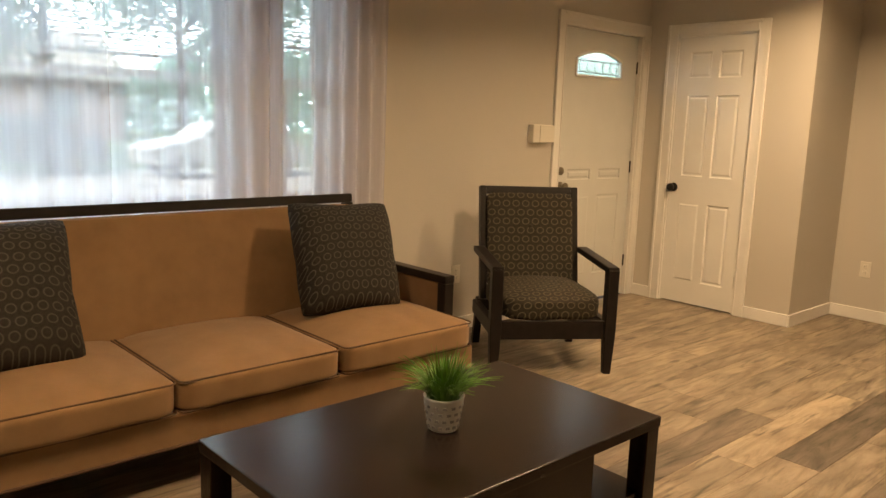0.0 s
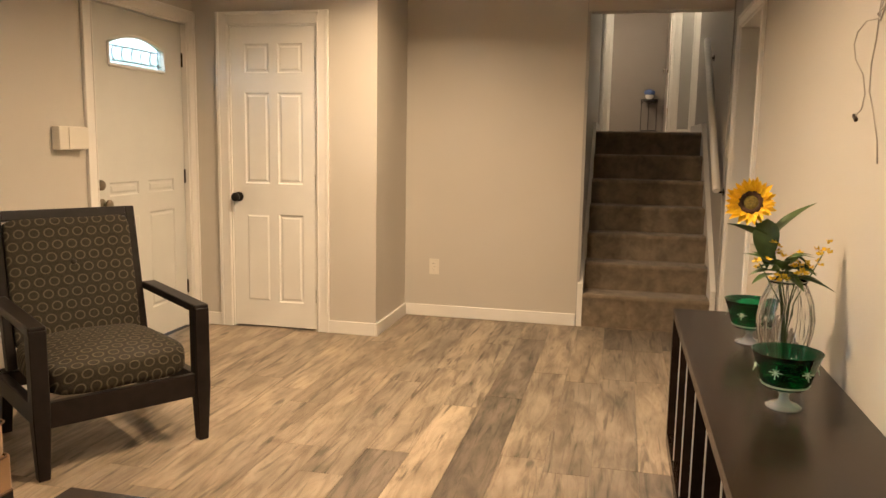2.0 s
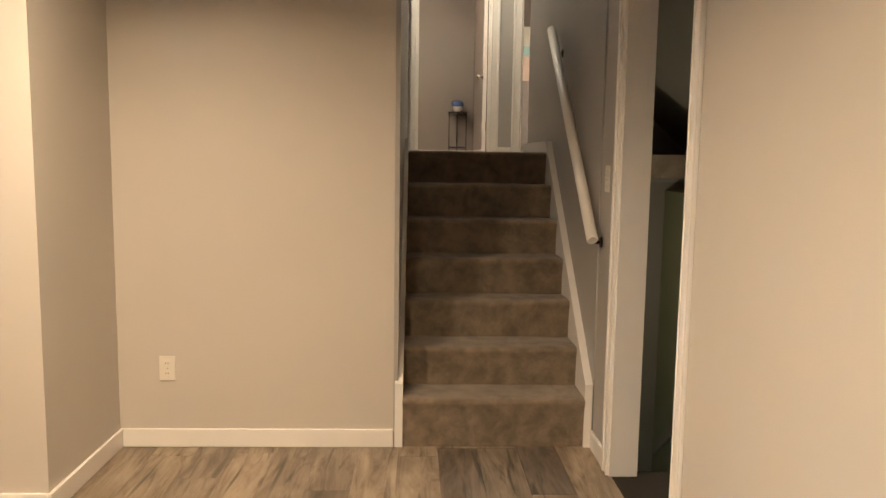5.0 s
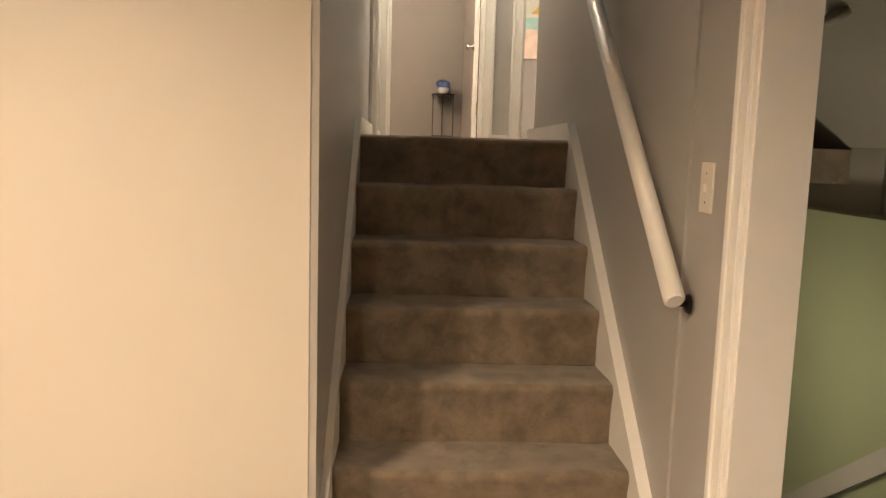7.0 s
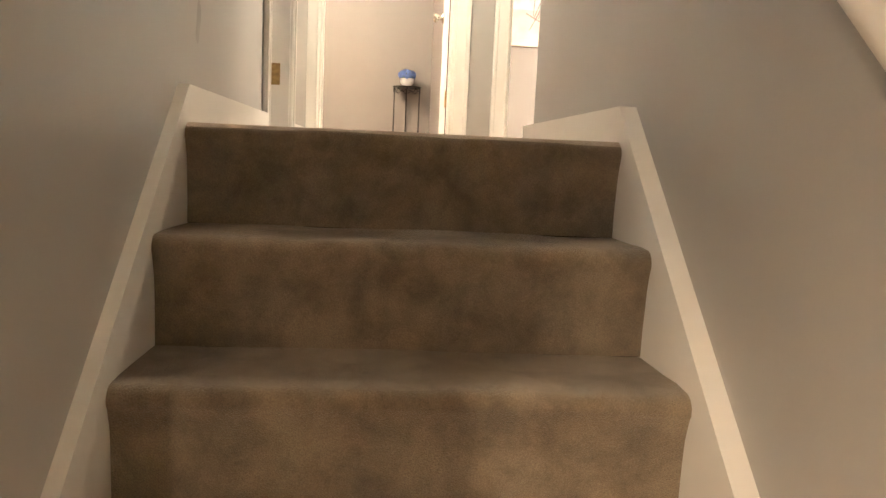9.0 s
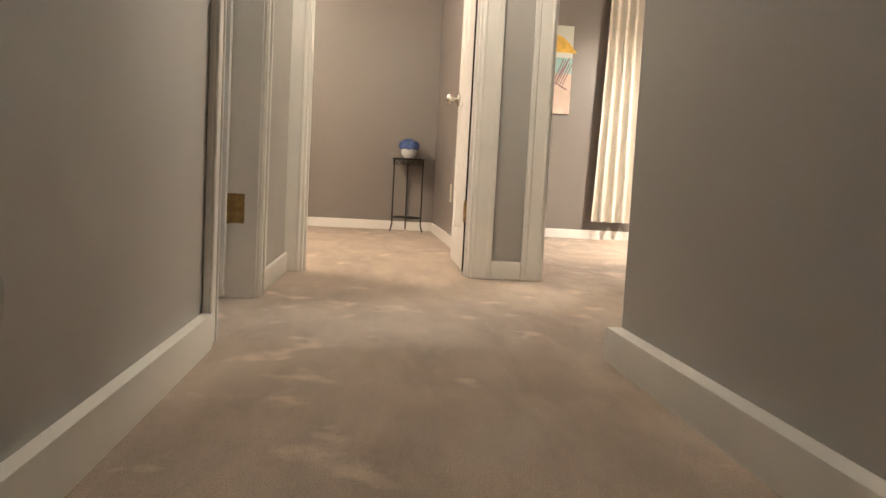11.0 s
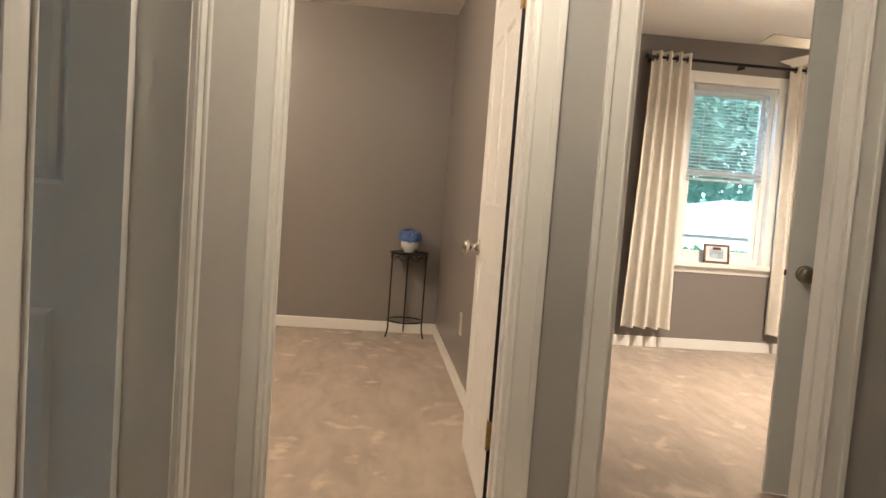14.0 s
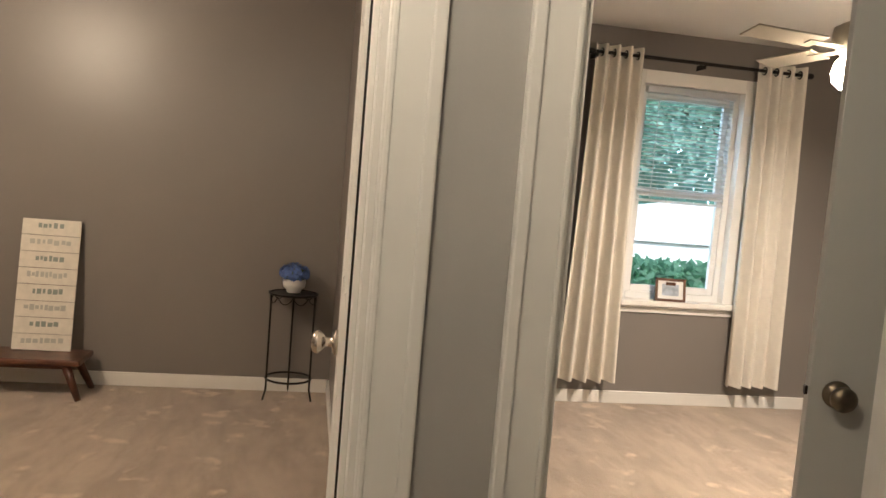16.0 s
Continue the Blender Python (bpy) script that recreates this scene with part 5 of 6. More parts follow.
PHOTO = material("photo_print", (0.42, 0.47, 0.55), 0.4, vary=0.35, scale=18)
FRAME_WOOD = material("photo_frame_wood", (0.12, 0.055, 0.03), 0.4, vary=0.3, scale=30)
MAT_WHITE = material("photo_mat", (0.75, 0.74, 0.72), 0.7, vary=0.02)
ph = thing("photo_frame", pose(13.07, -1.925, VZ0 + 0.0045, 0, 10, -5), "small brown wooden photo frame standing on the window sill", "photo frame")
pf = bmesh.new()
for a in ((-0.095, -0.08, 0, 0.14), (0.08, 0.095, 0, 0.14), (-0.08, 0.08, 0, 0.015), (-0.08, 0.08, 0.125, 0.14)):
    box(-0.012, 0.004, a[0], a[1], a[2], a[3], 0.002, bm=pf)
part("frame", pf, FRAME_WOOD, ph)
part("mat", box(-0.004, 0.003, -0.08, 0.08, 0.015, 0.125), MAT_WHITE, ph)
part("photo", box(-0.006, -0.004, -0.052, 0.052, 0.035, 0.105), PHOTO, ph)
part("easel_back", box(0.006, 0.009, -0.03, 0.03, 0.0, 0.11), FRAME_WOOD, ph, at=pose(0, 0, 0.0, 0, -24, 0) @ pose(0.028, 0, 0))

# beach picture on the bedroom wall
SAND = material("painted_sand", (0.62, 0.50, 0.42), 0.7, vary=0.12, scale=9)
SEA = material("painted_sea", (0.35, 0.56, 0.55), 0.7, vary=0.12, scale=9)
SKYP = material("painted_sky", (0.66, 0.68, 0.62), 0.7, vary=0.08, scale=5)
UMB = material("painted_umbrella", (0.72, 0.46, 0.08), 0.7, vary=0.15, scale=20)
CHR = material("painted_chair", (0.30, 0.20, 0.20), 0.7, vary=0.2, scale=20)
pc = thing("beach_picture", pose(XE - 0.001, -0.755, U + 1.033, 0, 0, -90), "unframed beach picture of a yellow umbrella and deck chair", "picture")
part("canvas", box(-0.245, 0.245, -0.03, 0.0, 0, 0.72, 0.002), SAND, pc)
part("painted_sky", box(-0.244, 0.244, -0.0315, -0.0301, 0.46, 0.719), SKYP, pc)
part("painted_sea", box(-0.244, 0.244, -0.0315, -0.0301, 0.33, 0.459), SEA, pc)
ub = bmesh.new()
pts = [(-0.18 + 0.36 * i / 12, 0.50 + 0.14 * math.sin(math.pi * i / 12)) for i in range(13)]
ub.faces.new([ub.verts.new((x + 0.10, -0.033, z)) for x, z in pts][::-1])
part("painted_umbrella", ub, UMB, pc)
STROKES = [((0.06, 0.15), (0.22, 0.46), 0.008), ((0.02, 0.30), (0.21, 0.20), 0.008), ((0.10, 0.5), (0.09, 0.28), 0.005)]
STROKES += [((0.10 + 0.018 * k, 0.27 - 0.008 * k), (0.17 + 0.018 * k, 0.45 - 0.01 * k), 0.006) for k in range(5)]
for (x0, z0), (x1, z1), wide in STROKES:
    part("painted_stroke", tube([(x0, -0.0315, z0), (x1, -0.0315, z1)], wide, 4), CHR, pc)

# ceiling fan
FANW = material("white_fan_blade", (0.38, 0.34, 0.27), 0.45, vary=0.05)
fan = thing("ceiling_fan", pose(11.6, -1.86, UC), "white ceiling fan at rest with a lit globe", "ceiling fan")
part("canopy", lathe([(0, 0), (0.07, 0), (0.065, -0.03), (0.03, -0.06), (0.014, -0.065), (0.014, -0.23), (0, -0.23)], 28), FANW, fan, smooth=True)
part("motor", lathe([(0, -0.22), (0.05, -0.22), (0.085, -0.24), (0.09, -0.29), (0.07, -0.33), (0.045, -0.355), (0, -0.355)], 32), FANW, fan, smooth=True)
for k in range(4):
    b = bmesh.new()
    box(0.18, 0.52, -0.055, 0.055, -0.004, 0.004, 0.003, bm=b)
    box(0.08, 0.24, -0.018, 0.018, -0.009, -0.004, 0.002, bm=b)
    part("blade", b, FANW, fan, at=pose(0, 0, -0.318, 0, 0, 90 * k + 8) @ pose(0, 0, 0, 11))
part("globe", lathe([(0.045, -0.355), (0.068, -0.378), (0.078, -0.42), (0.070, -0.46), (0.042, -0.485), (0, -0.492)], 28), GLOBE, fan, "lit frosted globe", smooth=True)

# ---- view through the side doorway: stairs down beside a green wall ----
GREY_DIM = material("basement_grey_paint", (0.34, 0.32, 0.28), 0.6, vary=0.06, scale=2)
solid("wall_basement_green", 4.4, 8.3, -1.20, -1.05, -1.6, 1.155, PAINT_GREEN, "glossy olive green half wall beside the basement stairs")
solid("wall_basement_back_1", 7.126, 8.4, -1.36, -1.22, -1.6, 1.45, GREY_DIM, "dim grey basement wall above the green ledge")
solid("wall_basement_back_2", 3.0, 7.126, -1.36, -1.235, -1.6, 1.45, GREY_DIM, "dim grey basement wall")
solid("wall_basement_end", 8.3, 8.4, -1.5, -0.14, -1.6, 2.0, GREY_DIM, "dim grey basement wall")
solid("wall_basement_near", 3.0, 3.1, -1.63, -0.14, -1.6, 2.5, GREY_DIM, "dim grey stairwell wall")
solid("floor_basement", 3.0, 8.4, -1.75, -0.14, -1.7, -1.6, GREY_DIM, "dim basement floor", "floor")
solid("floor_side_landing", 3.1, 5.72, -1.05, -0.112, -0.1, -0.006, FLOOR_BASE, "dark landing at the side doorway", "floor")
bm = bmesh.new()
v = [bm.verts.new(c) for c in ((3.0, -0.10, 2.44), (8.4, -0.10, 2.44), (8.4, -1.75, 0.945), (3.0, -1.75, 0.945), (3.0, -0.10, 2.52), (8.4, -0.10, 2.52), (8.4, -1.75, 1.025), (3.0, -1.75, 1.025))]
for f in ((0, 1, 2, 3), (7, 6, 5, 4), (0, 4, 5, 1), (1, 5, 6, 2), (2, 6, 7, 3), (3, 7, 4, 0)):
    bm.faces.new([v[i] for i in f])
tagged(part("ceiling_basement_slope", bm, GREY_DIM), "dim sloping ceiling over the basement stairs", "ceiling", kind="structure")
tr = bmesh.new()
p0, p1 = (5.9, 0.915), (8.25, -0.84)
for y0, y1, up in ((-1.05, -1.03, 0.0),):
    a = [tr.verts.new((x, y, z)) for x, z in ((p0[0], p0[1]), (p1[0], p1[1]), (p1[0], p1[1] - 0.10), (p0[0], p0[1] - 0.10)) for y in (y0, y1)]
    for f in ((0, 2, 4, 6), (1, 7, 5, 3), (0, 1, 3, 2), (2, 3, 5, 4), (4, 5, 7, 6), (6, 7, 1, 0)):
        tr.faces.new([a[i] for i in f])
bmesh.ops.recalc_face_normals(tr, faces=tr.faces[:])
tagged(part("trim_basement_skirt", tr, GREY_DIM), "grey sloping skirt board along the green wall", "skirt board", kind="structure")
hk = thing("rail_bracket", pose(7.25, -1.03, -0.22), "small dark metal rail bracket on the basement wall", "bracket")
part("arm", tube([(0, 0, 0), (0, 0.05, -0.02), (-0.02, 0.07, 0.02), (-0.05, 0.07, 0.04)], 0.009, 8), BRONZE, hk)
part("plate", lathe([(0, 0), (0.025, 0), (0.02, 0.006), (0, 0.008)], 16), BRONZE, hk, at=pose(0, 0, 0, -90))
sd = thing("smoke_detector", pose(6.69, -0.724, 1.875, -42.2), "round grey smoke detector on the sloping ceiling", "smoke detector")
part("body", lathe([(0, 0), (0.06, 0), (0.062, -0.012), (0.05, -0.03), (0.02, -0.036), (0, -0.036)], 28), GREY_DIM, sd, smooth=True)
bst = thing("basement_stairs", pose(5.9, -0.6, 0), "dim steps down to the basement", "stairs", kind="structure")
for k in range(7):
    part("step", box(5.75 + 0.26 * k, 6.03 + 0.26 * k, -1.03, -0.145, -1.6, -0.19 * (k + 1), 0.004), GREY_DIM, bst, at=bst.matrix_basis.inverted())

SCUFF = material("grey_scuff", (0.345, 0.33, 0.315), 0.6, vary=0.12, scale=40)
sc = thing("wall_scuff", pose(7.50, 0.936, U + 0.225, 0, 6, 0), "faint grey scuff mark on the stairwell wall", "scuff mark")
for mx, mz, mr, ml in ((0.0, 0.0, 0.016, 3.2), (0.012, 0.012, 0.011, 2.4), (-0.010, -0.030, 0.010, 1.8)):
    part("mark", lathe([(0, 0), (mr, 0.0003), (0, 0.0006)], 20), SCUFF, sc, at=pose(mx, 0, mz) @ Matrix.Diagonal((1, 1, ml, 1)) @ pose(0, 0, 0, 90))

# ---- outdoors ----
LAWN = material("lawn_grass", (0.09, 0.15, 0.06), 0.9, vary=0.3, scale=2)
ASPHALT = material("pale_concrete_street", (0.48, 0.47, 0.46), 0.9, vary=0.15, scale=3)
BARK = material("tree_bark", (0.10, 0.075, 0.055), 0.9, vary=0.3, scale=14)
FOLIAGE = material("tree_leaves", (0.18, 0.29, 0.24), 0.6, vary=0.3, scale=1.2)
HEDGE = material("hedge_leaves", (0.11, 0.21, 0.14), 0.6, vary=0.35, scale=3)
for leafy, glow in ((FOLIAGE, (0.42, 0.64, 0.54, 1)), (HEDGE, (0.26, 0.48, 0.28, 1))):
    lb_, lt_ = principled(leafy)
    thru, both = lt_.nodes.new("ShaderNodeBsdfTranslucent"), lt_.nodes.new("ShaderNodeMixShader")
    thru.inputs["Color"].default_value = glow
    both.inputs["Fac"].default_value = 0.5
    lt_.links.new(lb_.outputs[0], both.inputs[1])
    lt_.links.new(thru.outputs[0], both.inputs[2])
    lt_.links.new(both.outputs[0], lt_.nodes["Material Output"].inputs["Surface"])
BRICK = material("red_brick", (0.30, 0.15, 0.11), 0.85, vary=0.2, scale=6)
ROOF = material("pale_roof", (0.62, 0.60, 0.58), 0.8, vary=0.08, scale=2)
SIDING = material("white_siding", (0.80, 0.80, 0.78), 0.6, vary=0.04, scale=3)
CARS = [material("silver_car_paint", (0.55, 0.56, 0.58), 0.25, 0.4), material("white_car_paint", (0.75, 0.75, 0.75), 0.25), material("dark_car_paint", (0.06, 0.06, 0.07), 0.25)]
TYRE = material("tyre_rubber", (0.02, 0.02, 0.02), 0.8)
CARGLASS = material("tinted_glass", (0.05, 0.06, 0.07), 0.1)
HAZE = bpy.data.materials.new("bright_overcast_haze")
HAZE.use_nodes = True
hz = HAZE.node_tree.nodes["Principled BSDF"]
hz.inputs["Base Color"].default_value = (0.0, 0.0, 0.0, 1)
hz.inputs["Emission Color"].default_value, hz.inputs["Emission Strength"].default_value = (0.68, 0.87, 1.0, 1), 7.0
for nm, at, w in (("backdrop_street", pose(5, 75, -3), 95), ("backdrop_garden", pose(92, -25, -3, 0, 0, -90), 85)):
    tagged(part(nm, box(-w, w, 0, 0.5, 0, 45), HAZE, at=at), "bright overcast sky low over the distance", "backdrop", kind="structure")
bm = bmesh.new()
bmesh.ops.create_grid(bm, x_segments=2, y_segments=2, size=600)
g = tagged(part("ground", bm, LAWN, at=pose(0, 0, -1.75)), "green lawn ground reaching the horizon", "ground", kind="structure")
solid("lawn_front", -60, 80, 3.75, 14, -1.74, -0.25, LAWN, "green front lawn", "lawn")
solid("lawn_back", 13.65, 90, -60, 3.7, -1.735, 0.05, LAWN, "green back lawn", "lawn")
solid("road", -60, 80, 14, 22, -1.74, -0.30, ASPHALT, "pale grey concrete street", "road")
solid("lawn_far", -60, 80, 22, 200, -1.74, -0.25, LAWN, "green lawn across the street", "lawn")


def tree(x, y, z, h, r, seed, label):
    rr = random.Random(seed)
    t = thing("tree", pose(x, y, z), label, "tree", "trees outside")
    part("trunk", tube([(0, 0, 0), (0.1, 0.05, h * 0.25), (0.0, 0.1, h * 0.5), (0.1, 0, h * 0.8)], 0.22, 9, taper=[1.2, 0.9, 0.6, 0.2]), BARK, t)
    lb = bmesh.new()
    tips = []
    for k in range(9):
        a, zz = rr.uniform(0, 6.28), h * rr.uniform(0.3, 0.75)
        tip = Vector((math.cos(a) * r * rr.uniform(0.5, 0.9), math.sin(a) * r * rr.uniform(0.5, 0.9), zz + h * rr.uniform(0.08, 0.22)))
        tube([(0, 0.05, zz), tuple(tip * 0.5 + Vector((0, 0, zz * 0.55))), tuple(tip)], 0.07, 6, lb, taper=[1, 0.7, 0.3])
        tips.append(tip)
    tips += [Vector((rr.gauss(0, r * 0.3), rr.gauss(0, r * 0.3), h * rr.uniform(0.6, 1.0))) for _ in range(9)]
    part("limbs", lb, BARK, t)
    verts, faces = [], []
    for tip in tips:
        for k in range(420):
            c = tip + Vector((rr.gauss(0, r * 0.22), rr.gauss(0, r * 0.22), rr.gauss(0, r * 0.18)))
            d1 = Vector((rr.gauss(0, 1), rr.gauss(0, 1), rr.gauss(0, 1))).normalized()
            d2 = d1.orthogonal().normalized()
            s = rr.uniform(0.10, 0.22)
            i = len(verts)
            verts += [c - d1 * s, c + d2 * s * 0.5, c + d1 * s, c - d2 * s * 0.5]
            faces.append((i, i + 1, i + 2, i + 3))
    me = bpy.data.meshes.new("crown")
    me.from_pydata([tuple(p) for p in verts], [], faces)
    me.materials.append(FOLIAGE)
    cr = new("crown", me)
    cr.parent = t
    return t


for i, (x, y, h, r) in enumerate(((1.2, 24.5, 8.0, 2.6), (7.0, 26.0, 8.5, 3.0), (13.0, 30.0, 10.0, 4.0), (-5.0, 28.0, 9.0, 3.6), (19.0, 34.0, 10.0, 4.2))):
    tree(x, y, -0.26, h, r, 60 + i, "leafy green tree along the street")
for i, (x, y, h, r) in enumerate(((30.0, -7.0, 10.0, 4.0), (33.0, -14.0, 11.0, 4.4), (36.0, -20.0, 11.0, 4.6), (28.0, -2.0, 9.0, 3.6), (40.0, -11.0, 12.0, 5.0), (38.0, -27.0, 12.0, 5.0), (36.0, -4.0, 11.0, 4.6), (44.0, -20.0, 13.0, 5.4), (34.0, -9.5, 10.0, 4.4))):
    tree(x, y, 0.04, h, r, 80 + i, "leafy green tree behind the back garden")


def woods(at, half, depth, low, high, n, seed, label):
    rr = random.Random(seed)
    verts, faces = [], []
    for k in range(n):
        x = rr.uniform(-half, half)
        top = high * (0.72 + 0.28 * math.sin(x * 0.33 + seed) * math.cos(x * 0.13 + 1))
        c = Vector((x, rr.uniform(0, depth), low + (top - low) * rr.random() ** 0.8))
        d1 = Vector((rr.gauss(0, 1), rr.gauss(0, 0.5), rr.gauss(0, 1))).normalized()
        d2 = d1.cross(Vector((0, 1, 0))).normalized()
        s = rr.uniform(0.22, 0.5)
        i = len(verts)
        verts += [c - d1 * s, c + d2 * s * 0.6, c + d1 * s, c - d2 * s * 0.6]
        faces.append((i, i + 1, i + 2, i + 3))
    me = bpy.data.meshes.new("far_woods")
    me.from_pydata([tuple(p) for p in verts], [], faces)
    me.materials.append(FOLIAGE)
    ob = new("far_woods", me)
    ob.matrix_basis = at
    tagged(ob, label, "woods", kind="stuff")


woods(pose(50, -22, 0, 0, 0, -90), 34, 5, 0.2, 13, 16000, 2, "dense green woods behind the back garden")
woods(pose(6, 55, -0.3), 45, 5, 0.2, 9, 13000, 3, "green trees far down the street")


def hedge(x0, x1, y0, y1, z0, h, seed):
    rr = random.Random(seed)
    o = thing("hedge", pose((x0 + x1) / 2, (y0 + y1) / 2, z0), "clipped green hedge in the back garden", "hedge")
    q = o.matrix_basis.inverted()
    part("core", box(x0 + 0.15, x1 - 0.15, y0 + 0.15, y1 - 0.15, z0, z0 + h - 0.15, 0.1), HEDGE, o, at=q)
    verts, faces = [], []
    for k in range(15000):
        c = Vector((rr.uniform(x0, x1), rr.uniform(y0, y1), z0 + h * rr.uniform(0.15, 1.0) ** 0.6 + rr.gauss(0, 0.04)))
        d1 = Vector((rr.gauss(0, 1), rr.gauss(0, 1), rr.gauss(0, 1))).normalized()
        d2 = d1.orthogonal().normalized()
        s = rr.uniform(0.05, 0.10)
        i = len(verts)
        verts += [c - d1 * s, c + d2 * s * 0.5, c + d1 * s, c - d2 * s * 0.5]
        faces.append((i, i + 1, i + 2, i + 3))
    me = bpy.data.meshes.new("leaves")
    me.from_pydata([tuple(p) for p in verts], [], faces)
    me.materials.append(HEDGE)
    lv = new("leaves", me)
    lv.parent = o
    lv.matrix_basis = q
    tagged(lv, kind="stuff")


hedge(19.3, 20.3, -13.0, -3.0, 0.05, 1.72, 5)


def house(x0, x1, y0, y1, z0, eave, ridge, wall, roof, along_x, label, windows=()):
    o = thing("house", pose((x0 + x1) / 2, (y0 + y1) / 2, z0), label, "house", "houses outside")
    q = o.matrix_basis.inverted()
    bm = box(x0, x1, y0, y1, z0, z0 + eave)
    cx, cy = (x0 + x1) / 2, (y0 + y1) / 2
    for s in (0, 1):
        if along_x:
            e = x0 if s == 0 else x1
            tri = [(e, y0, z0 + eave), (e, y1, z0 + eave), (e, cy, z0 + ridge)]
        else:
            e = y0 if s == 0 else y1
            tri = [(x0, e, z0 + eave), (x1, e, z0 + eave), (cx, e, z0 + ridge)]
        bm.faces.new([bm.verts.new(p) for p in tri])
    part("wall", bm, wall, o, at=q)
    rf = bmesh.new()
    ov = 0.35
    if along_x:
        prof = [(y0 - ov, z0 + eave - 0.1), (cy, z0 + ridge + 0.05), (y1 + ov, z0 + eave - 0.1)]
        ringv = [[rf.verts.new((x, y, z + dz)) for y, z in prof] for x in (x0 - ov, x1 + ov) for dz in (0, 0.15)]
    else:
        prof = [(x0 - ov, z0 + eave - 0.1), (cx, z0 + ridge + 0.05), (x1 + ov, z0 + eave - 0.1)]
        ringv = [[rf.verts.new((x, y, z + dz)) for x, z in prof] for y in (y0 - ov, y1 + ov) for dz in (0, 0.15)]
    a, b, c, d = ringv
    for k in range(2):
        rf.faces.new((a[k], a[k + 1], c[k + 1], c[k]))
        rf.faces.new((b[k], d[k], d[k + 1], b[k + 1]))
        rf.faces.new((a[k], b[k], b[k + 1], a[k + 1]))
        rf.faces.new((c[k], c[k + 1], d[k + 1], d[k]))
    rf.faces.new((a[0], c[0], d[0], b[0]))
    rf.faces.new((a[2], b[2], d[2], c[2]))
    bmesh.ops.recalc_face_normals(rf, faces=rf.faces[:])
    part("roof", rf, roof, o, at=q)
    for (wx0, wx1, wy0, wy1, wz0, wz1) in windows:
        w = part("window", box(wx0 - 0.08, wx1 + 0.08, wy0 - 0.03 if wy1 - wy0 < 0.2 else wy0 - 0.08, wy1 + 0.03 if wy1 - wy0 < 0.2 else wy1 + 0.08, wz0 - 0.08, wz1 + 0.08, 0.01), SIDING, o, at=q)
        part("window_pane", box(wx0, wx1, wy0 - 0.05, wy1 + 0.05, wz0, wz1) if wy1 - wy0 < 0.2 else box(wx0 - 0.05, wx1 + 0.05, wy0, wy1, wz0, wz1), CARGLASS, w)
    return o


gar = thing("garage", pose(26.0, -9.5, 0.05), "low white garage with a pale hip roof", "garage")
q = gar.matrix_basis.inverted()
part("wall", box(22.3, 29.7, -13.7, -5.3, 0.05, 2.0), SIDING, gar, at=q)
rf = bmesh.new()
ev = [rf.verts.new(p) for p in ((22.2, -14.0, 1.96), (29.8, -14.0, 1.96), (29.8, -5.0, 1.96), (22.2, -5.0, 1.96))]
rg = [rf.verts.new(p) for p in ((26.0, -11.0, 2.74), (26.0, -8.1, 2.74))]
for f in ((ev[0], ev[3], rg[1], rg[0]), (ev[1], rg[0], rg[1], ev[2]), (ev[0], rg[0], ev[1]), (ev[2], rg[1], ev[3]), (ev[0], ev[1], ev[2], ev[3])):
    rf.faces.new(f)
bmesh.ops.recalc_face_normals(rf, faces=rf.faces[:])
part("roof", rf, ROOF, gar, at=q)
gd = part("garage_door", box(22.25, 22.31, -10.5, -7.8, 0.1, 1.6, 0.01), SIDING, gar, at=q)
for k in range(3):
    part("panel_groove", box(22.24, 22.252, -10.4, -7.9, 0.5 + 0.38 * k, 0.52 + 0.38 * k), ASPHALT, gd)

house(-9.0, 1.0, 40.0, 48.0, -0.26, 3.2, 5.6, BRICK, ROOF, True, "red brick house across the street", ((-6.5, -5.0, 39.95, 40.05, 0.8, 2.2), (-2.8, -1.4, 39.95, 40.05, 0.8, 2.2)))
house(5.0, 15.0, 42.0, 50.0, -0.26, 3.2, 5.6, BRICK, ROOF, True, "red brick house across the street behind trees", ((6.5, 8.0, 41.95, 42.05, 0.8, 2.2), (11.0, 12.6, 41.95, 42.05, 0.8, 2.2)))


